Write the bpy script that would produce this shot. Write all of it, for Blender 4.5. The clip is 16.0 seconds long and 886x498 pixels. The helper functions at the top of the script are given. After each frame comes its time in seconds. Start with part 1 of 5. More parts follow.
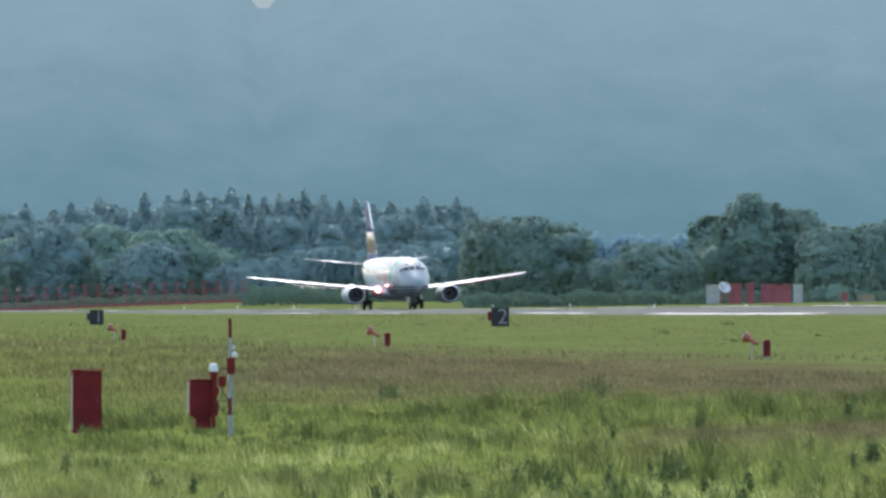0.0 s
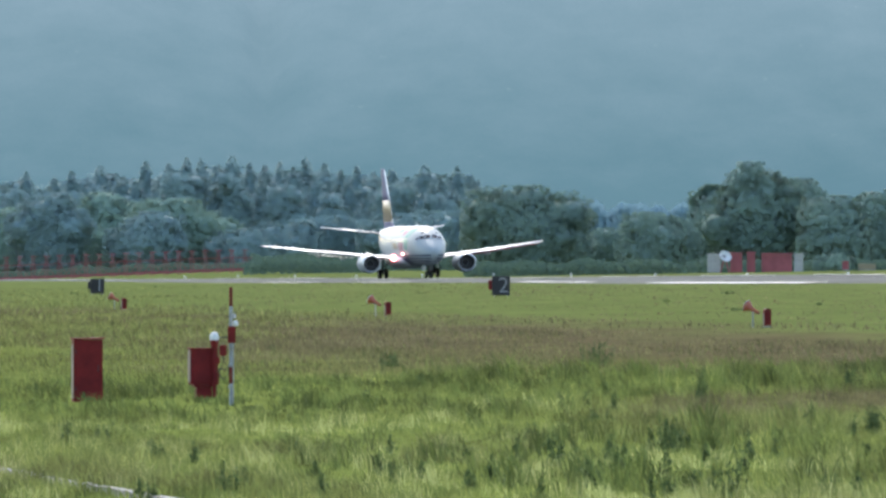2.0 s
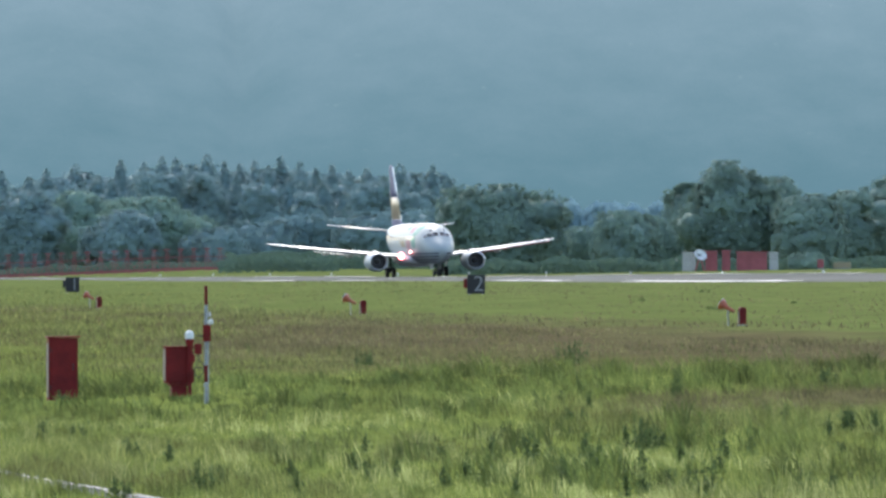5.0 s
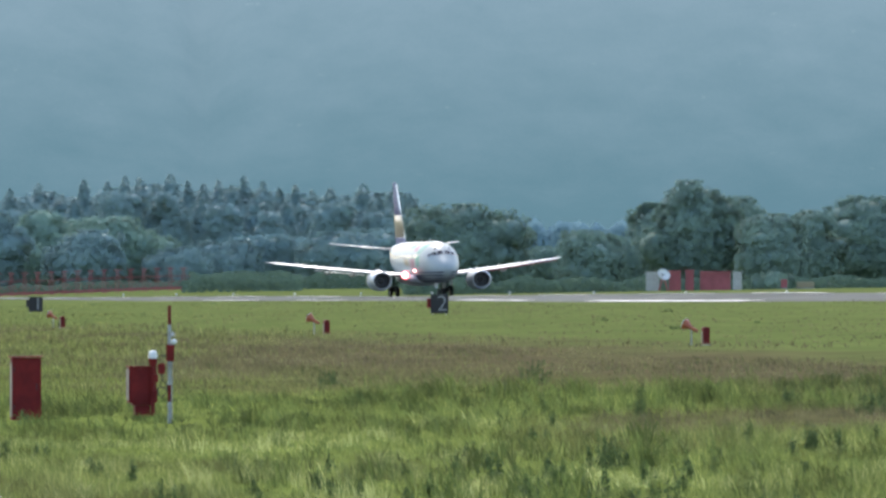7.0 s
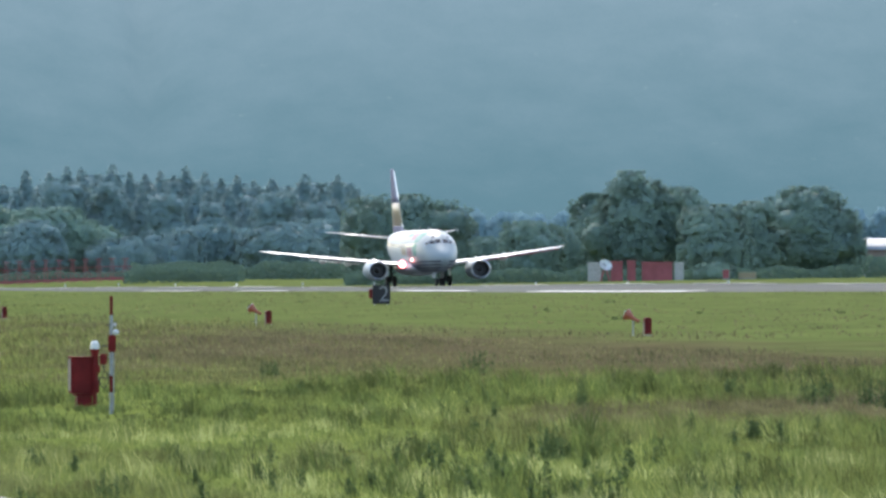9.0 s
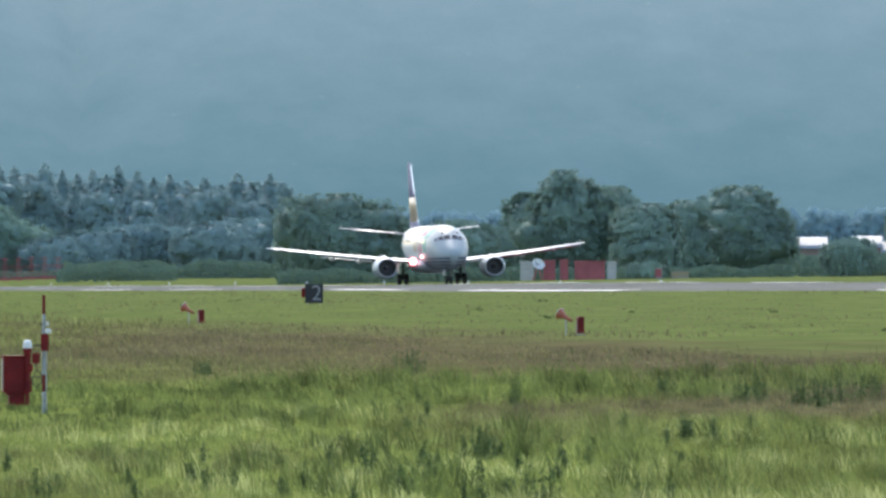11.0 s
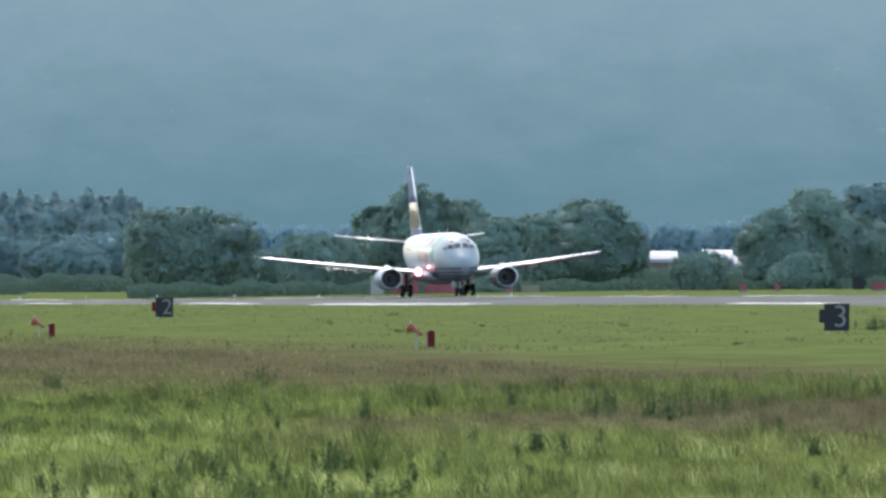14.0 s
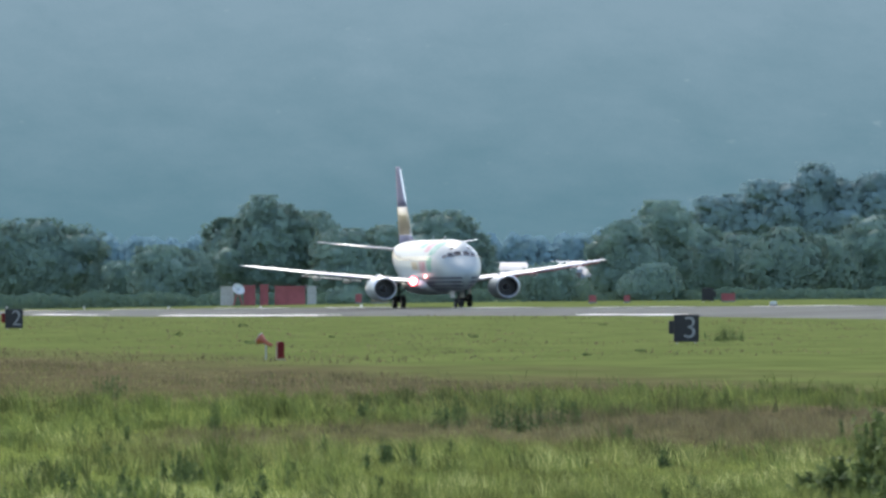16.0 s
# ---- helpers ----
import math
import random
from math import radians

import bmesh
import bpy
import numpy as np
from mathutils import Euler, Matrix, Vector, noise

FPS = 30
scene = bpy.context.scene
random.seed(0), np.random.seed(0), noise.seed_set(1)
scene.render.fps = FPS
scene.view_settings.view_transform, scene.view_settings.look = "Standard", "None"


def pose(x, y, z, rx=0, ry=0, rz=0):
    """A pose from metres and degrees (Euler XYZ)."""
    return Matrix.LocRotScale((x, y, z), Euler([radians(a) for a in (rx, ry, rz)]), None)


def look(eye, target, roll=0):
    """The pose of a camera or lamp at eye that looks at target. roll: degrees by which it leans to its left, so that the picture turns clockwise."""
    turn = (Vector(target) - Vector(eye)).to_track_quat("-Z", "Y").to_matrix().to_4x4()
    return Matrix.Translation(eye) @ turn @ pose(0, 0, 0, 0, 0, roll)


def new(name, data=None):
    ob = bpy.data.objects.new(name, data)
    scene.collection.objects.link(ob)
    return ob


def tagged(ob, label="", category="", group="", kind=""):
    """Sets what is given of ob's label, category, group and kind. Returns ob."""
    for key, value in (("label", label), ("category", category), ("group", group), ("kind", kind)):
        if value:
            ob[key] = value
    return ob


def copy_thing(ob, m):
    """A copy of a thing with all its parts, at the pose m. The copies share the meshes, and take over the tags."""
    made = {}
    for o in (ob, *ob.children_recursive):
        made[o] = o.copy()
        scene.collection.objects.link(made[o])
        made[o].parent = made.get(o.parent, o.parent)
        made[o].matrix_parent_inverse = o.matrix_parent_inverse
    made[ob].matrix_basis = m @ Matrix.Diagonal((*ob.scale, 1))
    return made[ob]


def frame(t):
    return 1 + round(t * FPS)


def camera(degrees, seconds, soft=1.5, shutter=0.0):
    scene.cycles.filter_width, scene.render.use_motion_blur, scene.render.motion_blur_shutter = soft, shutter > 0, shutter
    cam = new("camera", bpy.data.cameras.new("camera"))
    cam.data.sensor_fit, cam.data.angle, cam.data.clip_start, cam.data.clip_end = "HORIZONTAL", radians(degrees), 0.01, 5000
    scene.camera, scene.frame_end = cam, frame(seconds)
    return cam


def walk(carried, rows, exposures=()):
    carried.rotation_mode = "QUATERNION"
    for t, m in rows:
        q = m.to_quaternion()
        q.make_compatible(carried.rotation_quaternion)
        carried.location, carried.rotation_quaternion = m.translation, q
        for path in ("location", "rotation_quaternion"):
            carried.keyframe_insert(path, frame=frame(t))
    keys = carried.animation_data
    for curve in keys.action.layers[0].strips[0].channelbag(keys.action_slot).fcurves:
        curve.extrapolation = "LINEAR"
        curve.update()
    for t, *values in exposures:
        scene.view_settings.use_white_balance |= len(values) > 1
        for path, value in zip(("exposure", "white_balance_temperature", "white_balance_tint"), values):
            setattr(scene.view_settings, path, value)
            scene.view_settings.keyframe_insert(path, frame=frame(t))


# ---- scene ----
# ---- camera: a telephoto lens on a tripod, panning after the take-off run ----
LENS, EYE = 4.605, 4.67
cam = camera(LENS, 16.0, soft=2.9)
PAN = [
    (0.0, 0.0, 0.1381), (0.5, -0.027, 0.0749), (1.0, -0.0179, -0.0329), (1.5, -0.0179, -0.0599), (2.0, 0.0044, -0.0241),
    (2.5, -0.0361, -0.0106), (3.0, -0.0226, -0.0056), (3.5, -0.0091, -0.015), (4.0, -0.045, -0.0508), (6.5, -0.2477, 0.0479),
    (7.0, -0.315, 0.0705), (7.5, -0.3961, 0.0394), (8.0, -0.4634, 0.0212), (8.5, -0.54, 0.0212), (11.0, -0.9675, 0.0165),
    (11.5, -1.0797, -0.0241), (12.0, -1.1878, -0.0464), (12.5, -1.3091, -0.0599), (13.0, -1.4124, -0.0329), (13.5, -1.5431, 0.0482),
    (14.0, -1.7454, 0.0884), (14.5, -1.9878, 0.1155), (15.0, -2.1856, 0.1469), (15.5, -2.3475, 0.129), (16.0, -2.527, 0.1469),
]
walk(cam, [(t, pose(0, 0, EYE, 90 + pitch, 0, yaw)) for t, yaw, pitch in PAN],
     exposures=[(0.0, 1.40), (1.0, 1.54), (1.8, 1.50), (4.0, 1.46), (8.0, 1.42), (11.0, 1.46), (13.0, 1.42), (16.0, 1.33)])

# ---- daylight: high sun behind the field, to the left ----
SUN_AZ, SUN_EL = -9.0, 42.0  # degrees left of the view's first line; above the horizon
world = bpy.data.worlds.new("sky")
scene.world = world
world.use_nodes = True
wn = world.node_tree.nodes
sky = wn.new("ShaderNodeTexSky")
sky.sky_type, sky.sun_disc = "NISHITA", False
sky.sun_elevation, sky.sun_rotation = radians(SUN_EL), radians(SUN_AZ)
sky.air_density, sky.dust_density = 1.0, 2.0
world.node_tree.links.new(sky.outputs[0], wn["Background"].inputs[0])
wn["Background"].inputs[1].default_value = 0.15
sun = new("sun", bpy.data.lights.new("sun", "SUN"))
sun.data.energy, sun.data.angle, sun.data.color = 0.9, radians(5), (1.0, 0.96, 0.90)
sun_way = Vector((math.sin(radians(SUN_AZ)) * math.cos(radians(SUN_EL)), math.cos(radians(SUN_AZ)) * math.cos(radians(SUN_EL)), math.sin(radians(SUN_EL))))
sun.matrix_world = look((0, 0, 60), Vector((0, 0, 60)) - sun_way)


# ---- materials ----
def material(name, colour, rough=0.6, metal=0.0, vary=0.2, scale=4.0, bump=0.0, second=None, fine=None, spec=0.5):
    """Principled paint or surface with two scales of variation; second: the colour in the patches."""
    m = bpy.data.materials.new(name)
    m.use_nodes = True
    n, l = m.node_tree.nodes, m.node_tree.links
    b = n["Principled BSDF"]
    b.inputs["Roughness"].default_value, b.inputs["Metallic"].default_value = rough, metal
    b.inputs["Specular IOR Level"].default_value = spec
    co = n.new("ShaderNodeTexCoord")
    big, small = n.new("ShaderNodeTexNoise"), n.new("ShaderNodeTexNoise")
    big.inputs["Scale"].default_value, small.inputs["Scale"].default_value = scale, fine or scale * 9
    big.inputs["Detail"].default_value, small.inputs["Detail"].default_value = 4, 3
    for tex in (big, small):
        l.new(co.outputs["Object"], tex.inputs["Vector"])
    ramp = n.new("ShaderNodeValToRGB")
    other = second or [c * (1 - vary) for c in colour]
    ramp.color_ramp.elements[0].position, ramp.color_ramp.elements[1].position = 0.36, 0.64
    ramp.color_ramp.elements[0].color, ramp.color_ramp.elements[1].color = (*other, 1), (*colour, 1)
    l.new(big.outputs[0], ramp.inputs[0])
    mix = n.new("ShaderNodeMix")
    mix.data_type, mix.blend_type = "RGBA", "MULTIPLY"
    mix.inputs[0].default_value = vary
    l.new(ramp.outputs[0], mix.inputs[6])
    l.new(small.outputs[0], mix.inputs[7])
    l.new(mix.outputs[2], b.inputs["Base Color"])
    if bump:
        bp = n.new("ShaderNodeBump")
        bp.inputs["Strength"].default_value, bp.inputs["Distance"].default_value = bump, 0.02
        l.new(small.outputs[0], bp.inputs["Height"])
        l.new(bp.outputs[0], b.inputs["Normal"])
    return m


def glowing(name, colour, strength):
    m = bpy.data.materials.new(name)
    m.use_nodes = True
    b = m.node_tree.nodes["Principled BSDF"]
    b.inputs["Base Color"].default_value = (0.8, 0.8, 0.8, 1)
    b.inputs["Emission Color"].default_value, b.inputs["Emission Strength"].default_value = (*colour, 1), strength
    return m


def foliage(name, dark, light, through_light=0.35, scale=0.4):
    """Leaves: colour varies from clump to clump and over the plant, some light passes through."""
    m = bpy.data.materials.new(name)
    m.use_nodes = True
    n, l = m.node_tree.nodes, m.node_tree.links
    b, out = n["Principled BSDF"], n["Material Output"]
    b.inputs["Roughness"].default_value, b.inputs["Specular IOR Level"].default_value = 0.75, 0.2
    co, tex, geo = n.new("ShaderNodeTexCoord"), n.new("ShaderNodeTexNoise"), n.new("ShaderNodeNewGeometry")
    tex.inputs["Scale"].default_value = scale
    l.new(co.outputs["Object"], tex.inputs["Vector"])
    add = n.new("ShaderNodeMath")
    add.operation = "MULTIPLY_ADD"
    add.inputs[1].default_value = 0.55
    l.new(geo.outputs["Random Per Island"], add.inputs[0])
    l.new(tex.outputs[0], add.inputs[2])
    ramp = n.new("ShaderNodeValToRGB")
    ramp.color_ramp.elements[0].position, ramp.color_ramp.elements[1].position = 0.45, 1.0
    ramp.color_ramp.elements[0].color, ramp.color_ramp.elements[1].color = (*dark, 1), (*light, 1)
    l.new(add.outputs[0], ramp.inputs[0])
    l.new(ramp.outputs[0], b.inputs["Base Color"])
    tr, mix = n.new("ShaderNodeBsdfTranslucent"), n.new("ShaderNodeMixShader")
    mix.inputs[0].default_value = through_light
    l.new(ramp.outputs[0], tr.inputs[0])
    l.new(b.outputs[0], mix.inputs[1])
    l.new(tr.outputs[0], mix.inputs[2])
    l.new(mix.outputs[0], out.inputs[0])
    return m


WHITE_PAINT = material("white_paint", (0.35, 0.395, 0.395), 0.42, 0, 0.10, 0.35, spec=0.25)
WING_PAINT = material("wing_paint", (0.60, 0.62, 0.63), 0.40, 0.2, 0.12, 0.5)
RED_FRINGE = material("red_fringe", (0.50, 0.06, 0.08), 0.4, 0, 0.3, 1.0)
BARE_METAL = material("bare_metal", (0.62, 0.64, 0.66), 0.35, 1.0, 0.12, 1.5)
NAVY = material("navy_paint", (0.03, 0.035, 0.09), 0.35, 0, 0.2, 0.8)
FIN_BLUE = material("fin_blue", (0.10, 0.11, 0.21), 0.65, 0, 0.2, 0.6)
YELLOW = material("yellow_paint", (0.30, 0.24, 0.145), 0.4, 0, 0.15, 0.6)
GREEN_PAINT = material("green_paint", (0.08, 0.34, 0.24), 0.5, 0, 0.4, 1.2, second=(0.30, 0.46, 0.40), spec=0.2)
PINK_PAINT = material("pink_paint", (0.46, 0.18, 0.22), 0.5, 0, 0.35, 1.0, second=(0.46, 0.36, 0.37), spec=0.2)
DARK_GLASS = material("dark_glass", (0.015, 0.015, 0.02), 0.08, 0, 0.1, 2.0)
RUBBER = material("rubber", (0.02, 0.02, 0.02), 0.8, 0, 0.4, 6.0, 0.3)
DARK_STEEL = material("dark_steel", (0.06, 0.06, 0.065), 0.45, 0.7, 0.4, 5.0)
# plain pale tone; on cabinet and box sides it stands for sunlight
PALE_TONE = material("pale_tone", (0.26, 0.19, 0.17), 0.6, 0, 0.3, 3.0)
GREY_STEEL = material("grey_steel", (0.42, 0.43, 0.44), 0.4, 0.8, 0.3, 6.0)
RED_PAINT = material("red_paint", (0.21, 0.018, 0.018), 0.6, 0, 0.35, 2.2, 0.15, second=(0.14, 0.013, 0.014), spec=0.15)
ORANGE_RED = material("orange_red_paint", (0.55, 0.135, 0.058), 0.5, 0, 0.45, 5.0, 0.1, second=(0.28, 0.075, 0.05))
# red with the distance haze mixed into its colour
RED_HAZED = material("hazed_red_paint", (0.42, 0.10, 0.11), 0.6, 0, 0.3, 0.8)
SIGN_WHITE = material("sign_white", (0.32, 0.32, 0.33), 0.6, 0, 0.3, 3.0)
WHITE_MATT = material("white_matt", (0.78, 0.78, 0.76), 0.5, 0, 0.2, 3.0)
MAST_GREY = material("mast_grey", (0.42, 0.45, 0.47), 0.5, 0, 0.35, 4.0)
BLACK_BOARD = material("black_board", (0.012, 0.011, 0.016), 0.55, 0, 0.4, 3.0)
ROOF_SHEET = material("roof_sheet", (0.30, 0.33, 0.35), 0.6, 0, 0.25, 0.3)
CONCRETE = material("concrete", (0.34, 0.33, 0.30), 0.85, 0, 0.35, 1.5, 0.4)
BARK = material("bark", (0.09, 0.07, 0.05), 0.9, 0, 0.5, 3.0, 0.5)
LANDING_LIGHT = glowing("landing_light", (1.0, 0.66, 0.64), 4.2)
# glowing red ring and red housing colour: the lamps' halo built as parts
HALO_RING = glowing("lens_rim", (1.0, 0.10, 0.12), 2.2)
HALO_RED = material("halo_red", (0.35, 0.02, 0.05), 0.12, 0, 0.2, 4.0)


# ---- mesh helpers ----
def part(name, bm, mat, parent=None, label="", smooth=False):
    """One mesh object out of a bmesh, under parent."""
    data = bpy.data.meshes.new(name)
    bmesh.ops.recalc_face_normals(bm, faces=bm.faces)
    bm.to_mesh(data)
    bm.free()
    for mt in mat if isinstance(mat, (list, tuple)) else [mat]:
        data.materials.append(mt)
    if smooth:
        for f in data.polygons:
            f.use_smooth = True
    ob = new(name, data)
    if parent:
        ob.parent = parent
    if label:
        tagged(ob, label)
    return ob


def box(bm, x0, x1, y0, y1, z0, z1, bevel=0.0):
    r = bmesh.ops.create_cube(bm, size=1, matrix=Matrix.LocRotScale(((x0 + x1) / 2, (y0 + y1) / 2, (z0 + z1) / 2), None, (x1 - x0, y1 - y0, z1 - z0)))
    if bevel:
        edges = list({e for v in r["verts"] for e in v.link_edges})
        bmesh.ops.bevel(bm, geom=edges, offset=bevel, segments=2, affect="EDGES")
    return bm


def rod(bm, a, b, r0, r1=None, n=10):
    a, b = Vector(a), Vector(b)
    m = Matrix.Translation((a + b) / 2) @ (b - a).to_track_quat("Z", "Y").to_matrix().to_4x4()
    bmesh.ops.create_cone(bm, cap_ends=True, segments=n, radius1=r0, radius2=r0 if r1 is None else r1, depth=(b - a).length, matrix=m)
    return bm


def lathe(bm, profile, n=24, m=None, close=False):
    """Turned shape: profile of (along, radius) round the local y axis."""
    rings = []
    for along, rad in profile:
        rings.append([bm.verts.new((m or Matrix()) @ Vector((rad * math.cos(2 * math.pi * i / n), along, rad * math.sin(2 * math.pi * i / n)))) for i in range(n)])
    for p, q in zip(rings, rings[1:]):
        for i in range(n):
            bm.faces.new((p[i], p[(i + 1) % n], q[(i + 1) % n], q[i]))
    if close:
        bm.faces.new(rings[0])
        bm.faces.new(rings[-1])
    return bm


def loft(bm, rings, caps=True):
    vs = [[bm.verts.new(p) for p in ring] for ring in rings]
    n = len(vs[0])
    for p, q in zip(vs, vs[1:]):
        for i in range(n):
            bm.faces.new((p[i], p[(i + 1) % n], q[(i + 1) % n], q[i]))
    if caps:
        bm.faces.new(vs[0])
        bm.faces.new(vs[-1])
    return bm


def thing(name, label, category, group="", m=None, kind=""):
    ob = tagged(new(name), label, category, group, kind)
    ob.empty_display_size = 0.3
    if m is not None:
        ob.matrix_basis = m
    return ob


def mesh_from(name, verts, faces, mat, smooth=False):
    data = bpy.data.meshes.new(name)
    data.from_pydata(verts, [], faces)
    data.materials.append(mat)
    if smooth:
        data.polygons.foreach_set("use_smooth", [True] * len(data.polygons))
    return new(name, data)


def quick_mesh(name, co, corners, mat):
    """A large mesh out of arrays: co (n, 3), corners (m, k) with k corners a face."""
    data = bpy.data.meshes.new(name)
    m, k = corners.shape
    data.vertices.add(len(co))
    data.vertices.foreach_set("co", np.ascontiguousarray(co, dtype=np.float32).ravel())
    data.loops.add(m * k)
    data.loops.foreach_set("vertex_index", np.ascontiguousarray(corners, dtype=np.int32).ravel())
    data.polygons.add(m)
    data.polygons.foreach_set("loop_start", np.arange(0, m * k, k, dtype=np.int32))
    data.update(calc_edges=True)
    data.materials.append(mat)
    return data


# ---- ground: s runs along the runway away from the eye, p across it ----
HEADING = radians(9.18)
AWAY = np.array((-math.sin(HEADING), math.cos(HEADING)))
ACROSS = np.array((math.cos(HEADING), math.sin(HEADING)))
S_KNOTS = np.array((200, 450, 650, 850, 1100, 1400, 1650, 2000.0))
P_KNOTS = np.array((41, 85, 112, 148, 173, 198, 230, 330, 600.0))
HEIGHTS = np.array((
    (0, 0, 0, 0, 0, 0, 0, 0),
    (1.3, 1.3, 0.8, 0.6, 0.4, 0.2, 0.1, 0),
    (1.8, 1.88, 1.5, 0.72, 0.2, -0.3, -0.4, -0.6),
    (2.4, 2.4, 2.3, 1.6, 0.85, 0.1, -0.4, -0.8),
    (3.0, 3.0, 2.95, 2.3, 1.25, 0.2, -1.1, -1.3),
    (2.9, 2.9, 2.8, 2.2, 1.2, 0.25, -1.5, -1.6),
    (3.2, 3.2, 3.2, 2.8, 2.1, 0.6, 0.45, 0.0),
    (3.6, 3.6, 3.6, 3.4, 2.9, 1.2, 0.8, 0.5),
    (4, 4, 4, 4, 3, 2, 1.5, 1.0),
))


def height(s, p):
    """The ground's height, by straight steps between the levels above."""
    s, p = np.clip(np.asarray(s, float), 200, 2000), np.clip(np.asarray(p, float), 41, 600)
    i = np.clip(np.searchsorted(S_KNOTS, s) - 1, 0, len(S_KNOTS) - 2)
    j = np.clip(np.searchsorted(P_KNOTS, p) - 1, 0, len(P_KNOTS) - 2)
    a = (s - S_KNOTS[i]) / (S_KNOTS[i + 1] - S_KNOTS[i])
    b = (p - P_KNOTS[j]) / (P_KNOTS[j + 1] - P_KNOTS[j])
    a = a * a * (3 - 2 * a) * 0.5 + a * 0.5
    return (HEIGHTS[j, i] * (1 - a) + HEIGHTS[j, i + 1] * a) * (1 - b) + (HEIGHTS[j + 1, i] * (1 - a) + HEIGHTS[j + 1, i + 1] * a) * b


def to_world(s, p):
    return s * AWAY[0] + p * ACROSS[0], s * AWAY[1] + p * ACROSS[1]


def to_field(x, y):
    return x * AWAY[0] + y * AWAY[1], x * ACROSS[0] + y * ACROSS[1]


def spot(bearing, r):
    """The ground at a bearing (thousandths to the right of the view's first line), r metres away."""
    x, y = r * math.sin(bearing / 1000), r * math.cos(bearing / 1000)
    return Vector((x, y, float(height(*to_field(x, y)))))


def meets(bearing, up):
    """The ground at a bearing where it lies up thousandths against eye level (up is negative)."""
    for r in np.arange(150, 1200, 0.5):
        if (spot(bearing, r).z - EYE) / r * 1000 > up:
            return spot(bearing, r), float(r)
    return spot(bearing, 1200), 1200.0


def level(up, r):
    """The height that lies up thousandths above eye level at r metres."""
    return EYE + up * r / 1000


def grass_ground():
    m = bpy.data.materials.new("grass_ground")
    m.use_nodes = True
    n, l = m.node_tree.nodes, m.node_tree.links
    b = n["Principled BSDF"]
    b.inputs["Roughness"].default_value, b.inputs["Specular IOR Level"].default_value = 1.0, 0.0
    co, turn = n.new("ShaderNodeTexCoord"), n.new("ShaderNodeVectorRotate")
    turn.rotation_type = "Z_AXIS"
    turn.inputs["Angle"].default_value = -HEADING
    l.new(co.outputs["Object"], turn.inputs["Vector"])
    stretch = n.new("ShaderNodeMapping")
    stretch.inputs["Scale"].default_value = (0.10, 0.02, 1.0)
    l.new(turn.outputs[0], stretch.inputs["Vector"])
    patch, fine = n.new("ShaderNodeTexNoise"), n.new("ShaderNodeTexNoise")
    patch.inputs["Scale"].default_value, patch.inputs["Detail"].default_value = 1.6, 5
    fine.inputs["Scale"].default_value, fine.inputs["Detail"].default_value = 1.1, 6
    l.new(stretch.outputs[0], patch.inputs["Vector"])
    streak = n.new("ShaderNodeMapping")
    streak.inputs["Scale"].default_value = (0.40, 0.13, 1.0)
    l.new(turn.outputs[0], streak.inputs["Vector"])
    l.new(streak.outputs[0], fine.inputs["Vector"])
    # the strip of reddish seed heads runs along the field between mown and tall grass
    split = n.new("ShaderNodeSeparateXYZ")
    l.new(turn.outputs[0], split.inputs[0])
    band = n.new("ShaderNodeValToRGB")
    wave = n.new("ShaderNodeMath")
    wave.operation = "MULTIPLY_ADD"
    wave.inputs[1].default_value = 26.0
    l.new(patch.outputs[0], wave.inputs[0])
    l.new(split.outputs[0], wave.inputs[2])
    scaled = n.new("ShaderNodeMapRange")
    scaled.inputs["From Min"].default_value, scaled.inputs["From Max"].default_value = 43.0, 213.0
    l.new(wave.outputs[0], scaled.inputs[0])
    e = band.color_ramp.elements
    e[0].position, e[0].color = 0.0, (0.17, 0.21, 0.055, 1)
    e[1].position, e[1].color = 0.14, (0.14, 0.165, 0.045, 1)
    for at, c in ((0.18, (0.112, 0.105, 0.048)), (0.26, (0.112, 0.092, 0.054)), (0.35, (0.124, 0.152, 0.052)), (0.7, (0.130, 0.158, 0.056))):
        k = e.new(at)
        k.color = (*c, 1)
    l.new(scaled.outputs[0], band.inputs[0])
    tone = n.new("ShaderNodeValToRGB")
    tone.color_ramp.elements[0].position, tone.color_ramp.elements[1].position = 0.3, 0.7
    tone.color_ramp.elements[0].color, tone.color_ramp.elements[1].color = (0.68, 0.70, 0.66, 1), (1.0, 1.0, 0.95, 1)
    l.new(fine.outputs[0], tone.inputs[0])
    mix = n.new("ShaderNodeMix")
    mix.data_type, mix.blend_type = "RGBA", "MULTIPLY"
    mix.inputs[0].default_value = 1.0
    l.new(band.outputs[0], mix.inputs[6])
    l.new(tone.outputs[0], mix.inputs[7])
    l.new(mix.outputs[2], b.inputs["Base Color"])
    return m


GRASS_GROUND = grass_ground()
ASPHALT = material("asphalt", (0.102, 0.114, 0.108), 0.85, 0, 0.35, 0.05, 0.2, fine=3.0, spec=0.04)
LINE_PAINT = material("line_paint", (0.70, 0.70, 0.68), 0.5, 0, 0.3, 0.12, second=(0.30, 0.31, 0.31), fine=1.0)


